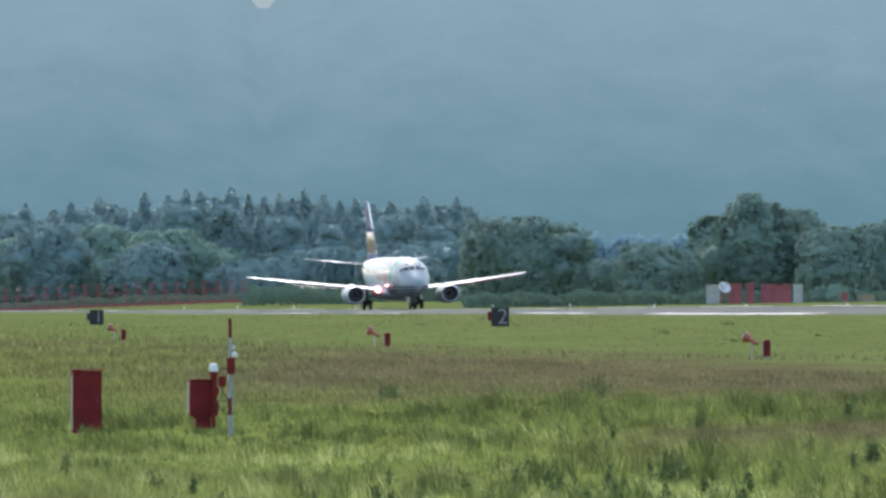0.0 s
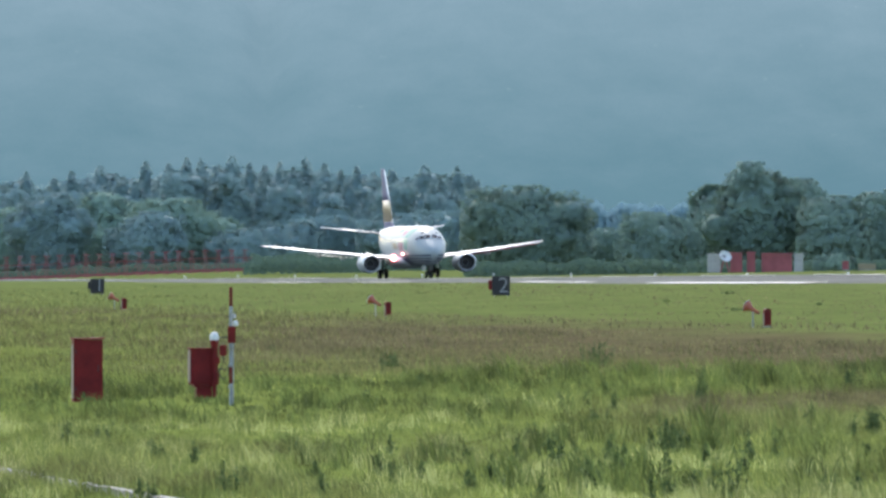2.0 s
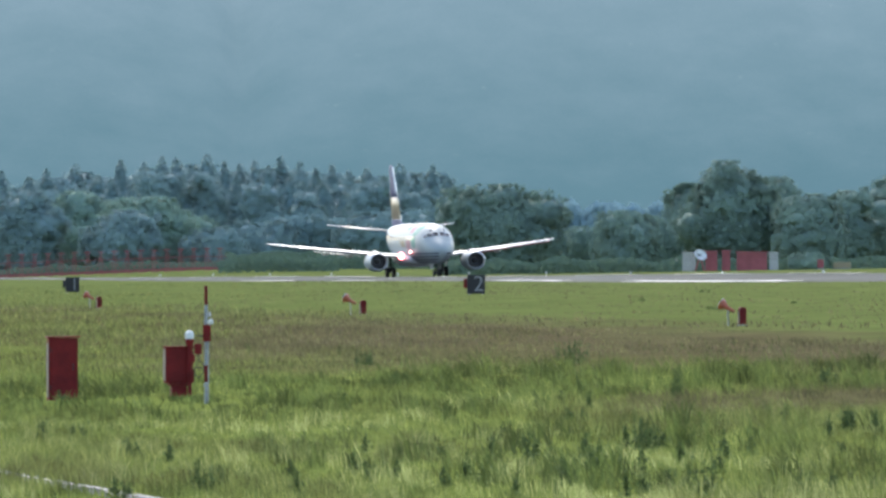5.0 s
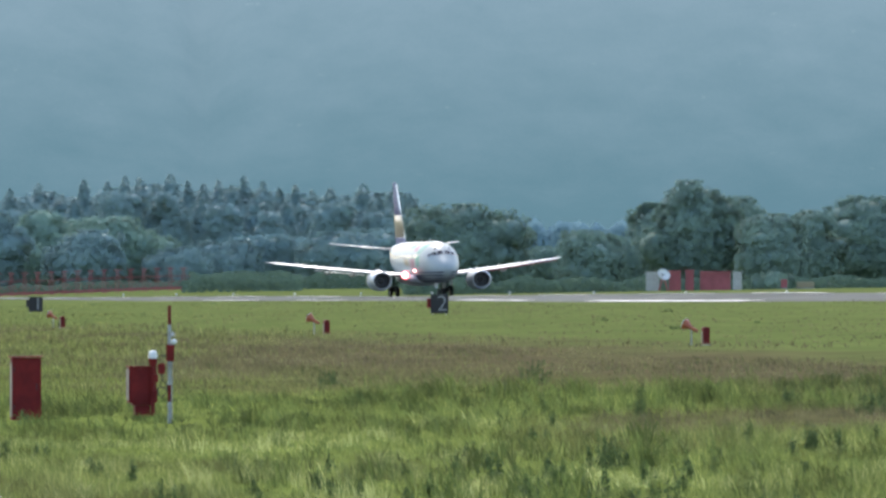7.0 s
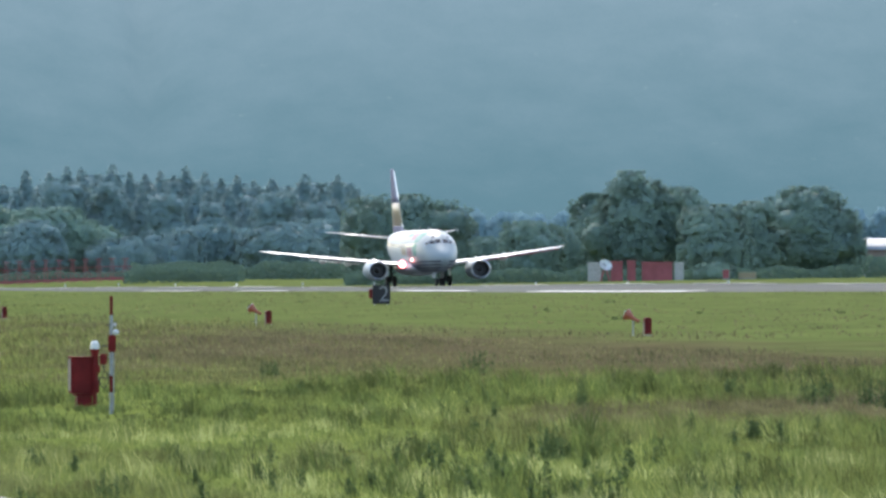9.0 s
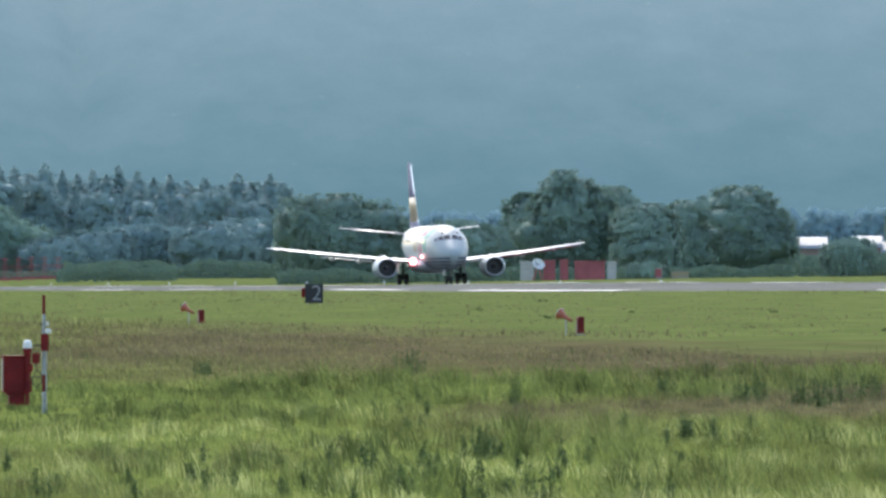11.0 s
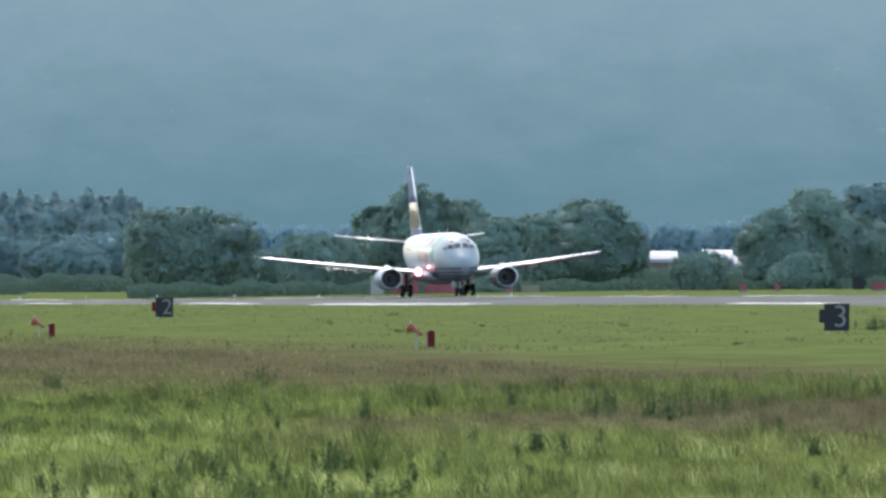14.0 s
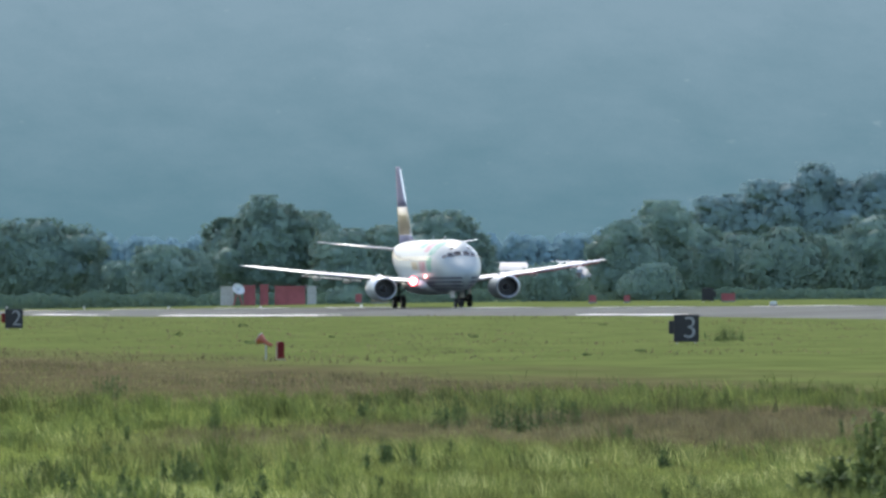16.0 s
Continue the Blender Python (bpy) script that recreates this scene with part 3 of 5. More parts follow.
    fin_piece("fin", 7.9, 11.1, FIN_BLUE, "blue tail fin")
    part("fin_edge", loft(bmesh.new(), [[Vector((dx, NOSE - (le + dy), z)) for dx, dy in ((-0.06, 0.12), (0, -0.04), (0.06, 0.12))] for z, le in ((5.6, 23.6), (8.6, 26.0), (10.9, 28.0))]), BARE_METAL, jet, "bare metal edge of the fin")
    for name, st, z in (("antenna", 9.0, 5.2), ("antenna", 14.0, 5.2)):
        part(name, box(bmesh.new(), -0.02, 0.02, NOSE - st - 0.3, NOSE - st, z, z + 0.35, 0.008), WHITE_PAINT, jet)
    part("belly_antenna", box(bmesh.new(), -0.02, 0.02, NOSE - 8.3, NOSE - 8.0, 0.9, 1.25, 0.008), WHITE_PAINT, jet)
    return jet


jet = build_airliner()


# ---- equipment on the field ----
def facing(bearing, r, turn=0.0, sink=0.0):
    """A pose on the ground with local -y towards the eye, turned by turn degrees."""
    p = spot(bearing, r)
    return pose(p.x, p.y, p.z - sink, 0, 0, -math.degrees(bearing / 1000) + turn)


def build_cabinets():
    r = 325.0
    cab = thing("equipment_cabinet", "tall red painted steel cabinet with overhanging lid", "cabinet", m=facing(-32.36, r, 8))
    w = 0.43
    part("body", box(bmesh.new(), -w, w, -0.25, 0.25, 0.0, 1.85, 0.015), RED_PAINT, cab)
    lid = part("lid", box(bmesh.new(), -w - 0.05, w + 0.06, -0.31, 0.31, 0, 0.045, 0.01), RED_PAINT, cab)
    lid.matrix_basis = pose(0, 0, 1.862, 0, -1.2, 0)
    # pale plate paints the sunlight on the cabinet's left side
    part("side_panel", box(bmesh.new(), -w - 0.012, -w - 0.002, -0.2, 0.2, 0.12, 1.7), PALE_TONE, cab, "pale side plate painted as if sunlit")
    door = part("door", box(bmesh.new(), -w + 0.06, w - 0.06, -0.268, -0.252, 0.12, 1.72, 0.006), RED_PAINT, cab)
    part("handle", rod(bmesh.new(), (w - 0.14, -0.29, 0.9), (w - 0.14, -0.29, 1.1), 0.014), DARK_STEEL, door)
    for z in (0.35, 1.45):
        part("hinge", rod(bmesh.new(), (-w + 0.05, -0.275, z), (-w + 0.05, -0.275, z + 0.12), 0.014), DARK_STEEL, door)

    box2 = thing("equipment_cabinet", "red steel cabinet on a narrow foot beside the striped mast", "cabinet", m=facing(-21.85, r, 10))
    part("body", box(bmesh.new(), -0.41, 0.41, -0.22, 0.22, 0.42, 1.47, 0.02), RED_PAINT, box2)
    part("lid", box(bmesh.new(), -0.44, 0.44, -0.26, 0.26, 1.472, 1.51, 0.012), RED_PAINT, box2)
    # left side lightened by a plate, as the sun would
    part("side_panel", box(bmesh.new(), -0.422, -0.412, -0.19, 0.19, 0.5, 1.42), PALE_TONE, box2, "pale side plate painted as if sunlit")
    part("foot", box(bmesh.new(), -0.22, 0.24, -0.16, 0.16, 0.0, 0.34, 0.02), RED_PAINT, box2)
    part("collar", box(bmesh.new(), -0.30, 0.30, -0.19, 0.19, 0.345, 0.415, 0.01), RED_PAINT, box2)
    door = part("door", box(bmesh.new(), -0.34, 0.34, -0.236, -0.222, 0.5, 1.40, 0.006), RED_PAINT, box2)
    part("handle", rod(bmesh.new(), (0.26, -0.255, 0.95), (0.26, -0.255, 1.1), 0.012), DARK_STEEL, door)

    lamp = thing("obstruction_lamp", "white and red domed warning lamp on a red post", "lamp", m=facing(-20.82, r - 0.3))
    part("post", rod(bmesh.new(), (0, 0, 0), (0, 0, 1.50), 0.06, 0.055, 14), RED_PAINT, lamp)
    part("base", rod(bmesh.new(), (0, 0, 1.502), (0, 0, 1.72), 0.10, 0.13, 20), RED_PAINT, lamp)
    part("dome", lathe(bmesh.new(), [(0.0, 0.13), (0.08, 0.135), (0.17, 0.12), (0.23, 0.08), (0.25, 0.01)], 20, pose(0, 0, 1.722, 90)), WHITE_MATT, lamp, "white plastic dome", True)
    part("junction_box", box(bmesh.new(), -0.05, 0.16, -0.12, 0.02, 1.02, 1.26, 0.015), RED_PAINT, lamp)
    part("lower_box", box(bmesh.new(), 0.0, 0.13, -0.1, 0.04, 0.42, 0.78, 0.015), RED_PAINT, lamp)

    mast = thing("mast", "slim mast in red and white bands carrying small instruments", "mast", m=facing(-19.33, r - 12))
    for z0, z1, mt in ((0.0, 0.62, MAST_GREY), (0.622, 1.15, RED_PAINT), (1.152, 2.82, MAST_GREY), (2.822, 3.36, RED_PAINT)):
        part("pole_band", rod(bmesh.new(), (0, 0, z0), (0, 0, z1), 0.047, 0.047, 16), mt, mast, "red band" if mt is RED_PAINT else "white band")
    part("crossbar", box(bmesh.new(), -0.13, 0.13, -0.02, 0.02, 2.52, 2.56), DARK_STEEL, mast)
    part("bracket", box(bmesh.new(), -0.30, -0.06, -0.02, 0.02, 1.92, 1.96), DARK_STEEL, mast)
    part("instrument_box", box(bmesh.new(), -0.09, 0.14, -0.17, -0.06, 1.78, 2.26, 0.02), RED_PAINT, mast)
    part("small_box", box(bmesh.new(), -0.33, -0.12, -0.1, 0.06, 1.42, 1.72, 0.02), RED_PAINT, mast)
    part("instrument_head", lathe(bmesh.new(), [(0.0, 0.05), (0.04, 0.085), (0.10, 0.085), (0.14, 0.05), (0.17, 0.01)], 18, pose(0.13, -0.1, 2.262, 90)), WHITE_MATT, mast, "white domed sensor", True)
    part("sensor_cap", rod(bmesh.new(), (0.1, -0.1, 2.5), (0.1, -0.1, 2.62), 0.05, 0.03, 12), GREY_STEEL, mast)
    cable = bmesh.new()
    pts = [(-0.22, -0.05, 1.42), (-0.20, -0.06, 1.25), (-0.06, -0.08, 1.1), (-0.07, -0.07, 0.9), (-0.2, -0.06, 0.75), (-0.3, -0.05, 0.82), (-0.34, -0.05, 0.98), (-0.28, -0.05, 1.06), (-0.1, -0.06, 1.02)]
    for a, b in zip(pts, pts[1:]):
        rod(cable, a, b, 0.016, 0.016, 8)
    part("cable", cable, RUBBER, mast, "looped black cable")
    part("conduit", rod(bmesh.new(), (0.07, -0.05, 0.0), (0.07, -0.05, 1.8), 0.018, 0.018, 8), GREY_STEEL, mast)
    for z in (0.5, 1.1, 1.6):
        part("clamp", rod(bmesh.new(), (0, 0, z), (0, 0, z + 0.05), 0.075, 0.075, 14), GREY_STEEL, mast)


def build_horn(m, size):
    """A horn on a post: wide mouth to the left, narrow throat to the right."""
    horn = thing("horn_loudspeaker", "orange horn loudspeaker on a thin grey post in the grass", "loudspeaker", "horns along the field", m)
    k = pose(0, 0, 0.76 * size, 0, 30, 0) @ pose(0, 0, 0, 0, 0, 62) @ Matrix.Scale(0.98, 4)
    prof = [(0.26, 0.24), (0.245, 0.245), (0.17, 0.19), (0.04, 0.12), (-0.10, 0.075), (-0.2, 0.06)]
    part("horn", lathe(bmesh.new(), [(a * size, b * size) for a, b in prof], 18, k), ORANGE_RED, horn, smooth=True)
    part("mouth_rim", lathe(bmesh.new(), [(0.25 * size, 0.24 * size), (0.275 * size, 0.245 * size), (0.275 * size, 0.205 * size), (0.16 * size, 0.15 * size)], 18, k), WHITE_MATT, horn, "whitish rim of the mouth")
    part("driver", lathe(bmesh.new(), [(-0.2 * size, 0.075 * size), (-0.4 * size, 0.075 * size), (-0.42 * size, 0.01)], 14, k, False), ORANGE_RED, horn, smooth=True)
    part("post", rod(bmesh.new(), (0.06 * size, 0, 0), (0.06 * size, 0, 0.69 * size), 0.035, 0.035, 10), GREY_STEEL, horn)
    part("bracket", box(bmesh.new(), -0.04 * size, 0.14 * size, -0.04, 0.04, 0.65 * size, 0.69 * size), GREY_STEEL, horn)
    return horn


def build_field_box(m, size):
    ob = thing("equipment_box", "small red steel box with rounded top standing in the grass", "equipment box", "red boxes along the field", m)
    bm = bmesh.new()
    prof = [(-0.14, 0.05), (0.14, 0.05), (0.14, 0.66), (0.12, 0.71), (0.04, 0.735), (-0.04, 0.735), (-0.12, 0.71), (-0.14, 0.66)]
    loft(bm, [[Vector((x * size, y, z * size)) for x, z in prof] for y in (-0.16, 0.16)])
    part("body", bm, RED_PAINT, ob)
    part("plinth", box(bmesh.new(), -0.17 * size, 0.17 * size, -0.18, 0.18, -0.1, 0.035 * size), CONCRETE, ob)
    # pale plate in place of sunlight on the box's left side
    part("side_plate", box(bmesh.new(), -0.155 * size, -0.142 * size, -0.12, 0.12, 0.1 * size, 0.55 * size), PALE_TONE, ob, "pale side plate painted as if sunlit")
    return ob


def digit(text, size, depth, mat, parent, m):
    """A raised figure, turned into a mesh."""
    cu = bpy.data.curves.new("figure", "FONT")
    cu.body, cu.size, cu.extrude, cu.align_x, cu.align_y, cu.offset = text, size, depth, "CENTER", "CENTER", -0.012
    tmp = bpy.data.objects.new("figure_curve", cu)
    scene.collection.objects.link(tmp)
    bpy.context.view_layer.update()
    data = bpy.data.meshes.new_from_object(tmp.evaluated_get(bpy.context.evaluated_depsgraph_get()))
    bpy.data.objects.remove(tmp)
    data.materials.clear()
    data.materials.append(mat)
    ob = new("figure", data)
    ob.parent, ob.matrix_basis = parent, m
    return tagged(ob, "white painted figure " + text)


def build_sign(text, m, h, w):
    sign = thing("runway_sign", "black runway distance board with a white figure " + text, "sign", "distance boards", m)
    part("board", box(bmesh.new(), -w / 2, w / 2, -0.12, 0.12, 0.08, h, 0.02), BLACK_BOARD, sign)
    part("cap", box(bmesh.new(), -w / 2 - 0.02, w / 2 + 0.02, -0.14, 0.14, h + 0.002, h + 0.04, 0.01), DARK_STEEL, sign)
    part("side_wing", box(bmesh.new(), -w / 2 - 0.22, -w / 2 - 0.01, -0.10, 0.10, h * 0.35, h * 0.82, 0.02), RED_PAINT if text == "2" else BLACK_BOARD, sign, "lamp box on the board's edge")
    part("left_frame", box(bmesh.new(), -w / 2 + 0.01, -w / 2 + 0.30, -0.145, -0.122, 0.10, h - 0.03, 0.006), BLACK_BOARD, sign)
    for x in (-w * 0.36, w * 0.36):
        part("leg", rod(bmesh.new(), (x, 0, -0.15), (x, 0, 0.1), 0.04), GREY_STEEL, sign)
    digit(text, h * 1.12, 0.008, SIGN_WHITE, sign, pose(w * 0.14, -0.133, h * 0.54, 90))
    return sign


def build_lattice_row():
    """Red frames in a long row far down the field."""
    n = 22
    for k in range(n):
        f = k / (n - 1)
        b = -43.28 + (-18.05 - (-43.28)) * f
        r = 1720 - 90 * f
        m = facing(b, r, 0)
        ob = thing("lattice_antenna", "red steel lattice antenna in a long row", "antenna", "row of red antennas", m)
        h = 3.9 - 0.4 * f
        for x in (-0.12, 0.12):
            part("post", rod(bmesh.new(), (x * 2.2, 0.3 * x, 0), (x, 0, h), 0.07, 0.05, 6), RED_HAZED, ob)
        part("lower_rail", box(bmesh.new(), -1.02, 1.02, -0.06, 0.06, 0.25, 0.65), RED_HAZED, ob)
        part("upper_rail", box(bmesh.new(), -1.02, 1.02, -0.04, 0.04, h * 0.62, h * 0.62 + 0.10), RED_HAZED, ob)
        part("crossbar", box(bmesh.new(), -0.55, 0.55, -0.05, 0.05, h - 0.2, h - 0.08), RED_HAZED, ob)
        part("brace", rod(rod(bmesh.new(), (-1.0, 0, 0.8), (-0.1, 0, h * 0.62), 0.035, 0.035, 6), (1.0, 0, 0.8), (0.1, 0, h * 0.62), 0.035, 0.035, 6), RED_HAZED, ob)


def build_shelters():
    """Red and grey huts beyond the runway."""
    r = 1262.0
    for x0, x1, top, mt, label in (
        (23.90, 25.13, 34, GREY_STEEL, "grey steel equipment hut beyond the runway"), (26.00, 27.08, 36, RED_HAZED, "red equipment hut beyond the runway, colour dulled for haze"),
        (27.49, 28.26, 37, RED_HAZED, "narrow red hut beyond the runway, colour dulled for haze"), (28.82, 31.59, 34, RED_HAZED, "long red hut beyond the runway, colour dulled for haze"),
        (31.79, 32.62, 33, GREY_STEEL, "small grey hut beyond the runway"),
    ):
        w, h = (x1 - x0) / 1000 * r, top * r / 19500
        hut = thing("equipment_hut", label, "hut", "huts beyond the runway", facing((x0 + x1) / 2, r, 0))
        part("wall", box(bmesh.new(), -w / 2, w / 2, -1.0, 1.0, 0, h - 0.12, 0.03), mt, hut)
        part("roof", box(bmesh.new(), -w / 2 - 0.1, w / 2 + 0.1, -1.1, 1.1, h - 0.118, h, 0.02), mt, hut)
        part("door", box(bmesh.new(), -0.3, 0.3, -1.03, -1.004, 0.1, h - 0.4, 0.01), mt, hut)
    dish = thing("antenna_dish", "white dish aerial on a red lattice stand", "antenna", m=facing(25.49, r - 4))
    part("stand", rod(rod(bmesh.new(), (-0.5, 0, 0), (0, 0, 1.8), 0.09), (0.5, 0, 0), (0, 0, 1.8), 0.09), RED_HAZED, dish)
    part("dish", lathe(bmesh.new(), [(0.25, 0.75), (0.1, 0.6), (0.0, 0.35), (-0.05, 0.02), (-0.08, 0.35), (0.05, 0.65), (0.25, 0.75)], 20, pose(0, -0.2, 1.75, 35, 0, 205)), WHITE_MATT, dish, "white dish", True)
    part("feed", rod(bmesh.new(), (0, -0.1, 1.8), (-0.35, -0.9, 2.1), 0.05), GREY_STEEL, dish)


def build_beyond():
    """Boards, boxes and lights on the far side of the runway."""
    far = thing("runway_sign", "back of a dark distance board across the runway", "sign", "distance boards", facing(68.13, 1030, 0))
    part("board", box(bmesh.new(), -0.55, 0.55, -0.12, 0.12, 0.1, 1.32, 0.02), BLACK_BOARD, far)
    part("side_wing", box(bmesh.new(), 0.56, 0.78, -0.1, 0.1, 0.45, 1.0, 0.02), BLACK_BOARD, far)
    for x in (-0.4, 0.4):
        part("leg", rod(bmesh.new(), (x, 0, -0.1), (x, 0, 0.12), 0.05), GREY_STEEL, far)
    for b, r, w, h, mt, label in (
        (69.98, 1034, 1.3, 0.78, RED_HAZED, "low red box across the runway, colour dulled for haze"), (57.67, 1060, 0.72, 0.72, RED_HAZED, "small red box across the runway"),
        (60.80, 1066, 0.6, 0.66, RED_HAZED, "small red box across the runway"), (38.39, 1180, 1.9, 0.7, YELLOW, "low ochre box across the runway"),
        (36.44, 1180, 0.7, 1.0, RED_HAZED, "small red post box across the runway"), (74.08, 900, 0.6, 0.36, WHITE_MATT, "small white marker beside the runway"),
    ):
        ob = thing("equipment_box", label, "equipment box", m=facing(b, r))
        part("body", box(bmesh.new(), -w / 2, w / 2, -0.3, 0.3, 0.1, h, 0.05), mt, ob)
        part("plinth", box(bmesh.new(), -w / 2 - 0.05, w / 2 + 0.05, -0.35, 0.35, -0.1, 0.098, 0.01), CONCRETE, ob)
    base = None
    for s in range(1000, 1500, 50):
        p = 199.5
        x, y = to_world(s, p)
        m = pose(x, y, float(height(s, p)))
        if base is None:
            base = thing("runway_light", "small white runway edge light on a short stem", "light", "runway edge lights", m)
            part("stem", rod(bmesh.new(), (0, 0, 0), (0, 0, 0.3), 0.05), WHITE_MATT, base)
            part("lens", lathe(bmesh.new(), [(0.0, 0.10), (0.12, 0.12), (0.2, 0.06), (0.22, 0.01)], 12, pose(0, 0, 0.30, 90)), WHITE_MATT, base, "clear white lens", True)
        else:
            copy_thing(base, m)


def build_halls():
    """White-roofed halls among the trees."""
    r = 1900.0
    for x0, x1, top in ((47.16, 51.62, 1.36), (54.03, 56.59, 1.47), (56.80, 59.31, 0.95)):
        b = (x0 + x1) / 2
        m = facing(b, r)
        w, h = (x1 - x0) / 1000 * r, level(top, r) - spot(b, r).z
        hall = thing("hall", "long low hall with a white curved roof among trees", "building", "white-roofed halls", m)
        part("wall", box(bmesh.new(), -w / 2, w / 2, 0, 22, 0, h - 2.0), PALE_TONE, hall)
        bm = bmesh.new()
        n = 10
        loft(bm, [[Vector((x, 11 + 11.6 * math.cos(math.pi * k / n), h - 2.0 + 2.0 * math.sin(math.pi * k / n))) for k in range(n + 1)] for x in (-w / 2 - 0.3, w / 2 + 0.3)])
        part("roof", bm, ROOF_SHEET, hall, "white sheet roof")
        for k in range(3):
            x = -w / 2 + w * (k + 0.5) / 3
            part("door", box(bmesh.new(), x - 0.9, x + 0.9, -0.06, -0.005, 0, min(3.0, h - 2.4)), GREY_STEEL, hall)


KERB_A, KERB_B = Vector((-8.96, 223.8, 0)), Vector((-4.84, 197.4, 0))


def build_kerb():
    way = (KERB_B - KERB_A).normalized()
    side = Vector((way.y, -way.x, 0))
    if side.y > 0:
        side = -side
    road = bmesh.new()
    a, b = KERB_A - way * 60, KERB_B + way * 20
    vs = []
    for q, dz in ((a, 0), (b, 0)):
        vs.append((q + side * 2.9, q + side * 6.5))
    corners = [vs[0][0], vs[1][0], vs[1][1], vs[0][1]]
    loft(road, [[c + Vector((0, 0, z)) for c in corners] for z in (-0.2, 0.03)])
    tagged(part("road", road, ASPHALT), "narrow grey service road beside the meadow", "road", kind="structure")
    kerb = thing("kerb", "pale concrete kerb of a service road in the grass", "kerb", kind="structure")
    slab = None
    ang = math.degrees(math.atan2(way.y, way.x))
    length = (b - a).length
    for k in range(int(length / 2.0)):
        q = a + way * (1.0 + 2.0 * k)
        if slab is None:
            slab = part("kerb_stone", box(bmesh.new(), -0.985, 0.985, -0.15, 0.15, -0.1, 0.17, 0.02), CONCRETE, kerb)
            one = slab
        else:
            one = new("kerb_stone", slab.data)
            one.parent = kerb
        one.matrix_basis = pose(q.x, q.y, random.uniform(-0.075, -0.045), 0, 0, ang + random.uniform(-0.4, 0.4))


build_cabinets()
for x, size, dx in ((-29.03, 0.95, -29.95), (-5.08, 1.0, -6.31), (29.33, 1.0, 27.90)):
    # both stand on one line beside the mown strip
    r = 85 / math.sin(x / 1000 + HEADING)
    build_field_box(facing(x, r, 14), size)
    build_horn(facing(dx, r, 0), size)
for text, x in (("1", -31.44), ("2", 5.18), ("3", 66.18)):
    r = (108 if text == "3" else 112) / math.sin(x / 1000 + HEADING)
    build_sign(text, facing(x, r, 4), 1.22, 1.10)
build_lattice_row()
build_shelters()
build_beyond()
build_halls()
build_kerb()


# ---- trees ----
# distance haze is painted into these leaf colours, bluer farther off
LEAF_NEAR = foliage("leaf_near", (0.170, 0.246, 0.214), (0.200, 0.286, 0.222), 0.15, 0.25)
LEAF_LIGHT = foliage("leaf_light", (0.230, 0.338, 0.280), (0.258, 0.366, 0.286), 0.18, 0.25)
LEAF_HAZED = foliage("leaf_hazed", (0.202, 0.296, 0.296), (0.216, 0.316, 0.304), 0.15, 0.25)
LEAF_FAR_HAZED = foliage("leaf_far_hazed", (0.200, 0.312, 0.355), (0.206, 0.320, 0.360), 0.3, 0.05)
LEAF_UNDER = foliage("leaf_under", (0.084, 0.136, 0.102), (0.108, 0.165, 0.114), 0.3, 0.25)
TUFT_LEAF = foliage("tuft_leaf", (0.105, 0.145, 0.050), (0.150, 0.190, 0.072), 0.45, 2.0)
WEED_LEAF = foliage("weed_leaf", (0.052, 0.082, 0.030), (0.105, 0.148, 0.055), 0.45, 2.0)


def leaves(centres, sizes, rng, flat=0.0):
    """Kite-shaped leaf sprays at the centres, turned at random: arrays of corners."""
    n = len(centres)
    a = rng.normal(size=(n, 3))
    a /= np.linalg.norm(a, axis=1)[:, None]
    b = rng.normal(size=(n, 3))
    b[:, 2] *= 1 - flat
    b -= a * (a * b).sum(1)[:, None]
    b /= np.linalg.norm(b, axis=1)[:, None] + 1e-9
    s = sizes[:, None]
    co = np.stack((centres - a * s, centres + b * s * 0.62 - a * s * 0.1, centres + a * s, centres - b * s * 0.62 + a * s * 0.15), 1)
    return co.reshape(-1, 3), np.arange(4 * n).reshape(n, 4)


def sprays(centres, sizes, rng, outward):
    """Pointed leaf sprays of one face each, turned to the outside."""
    n, s = len(centres), sizes[:, None]
    face = outward + rng.normal(size=(n, 3)) * 0.27
    face /= np.linalg.norm(face, axis=1)[:, None] + 1e-9
    a = rng.normal(size=(n, 3))
    a -= face * (a * face).sum(1)[:, None]
    a /= np.linalg.norm(a, axis=1)[:, None] + 1e-9
    b = np.cross(face, a)
    co = np.stack((centres - a * s, centres + (a * 0.45 + b * 0.7) * s, centres + (a * 0.45 - b * 0.7) * s), 1)
    return co.reshape(-1, 3), np.arange(3 * n).reshape(n, 3)


def ball_arrays(level):
    """A round lump as arrays, for the dense inside of a crown."""
    bm = bmesh.new()
    bmesh.ops.create_icosphere(bm, subdivisions=level, radius=1.0)
    co = np.array([v.co[:] for v in bm.verts])
    faces = np.array([[v.index for v in f.verts] for f in bm.faces])
    bm.free()
    return co, faces


BALL_SMALL, BALL_SMALL_FACES = ball_arrays(2)


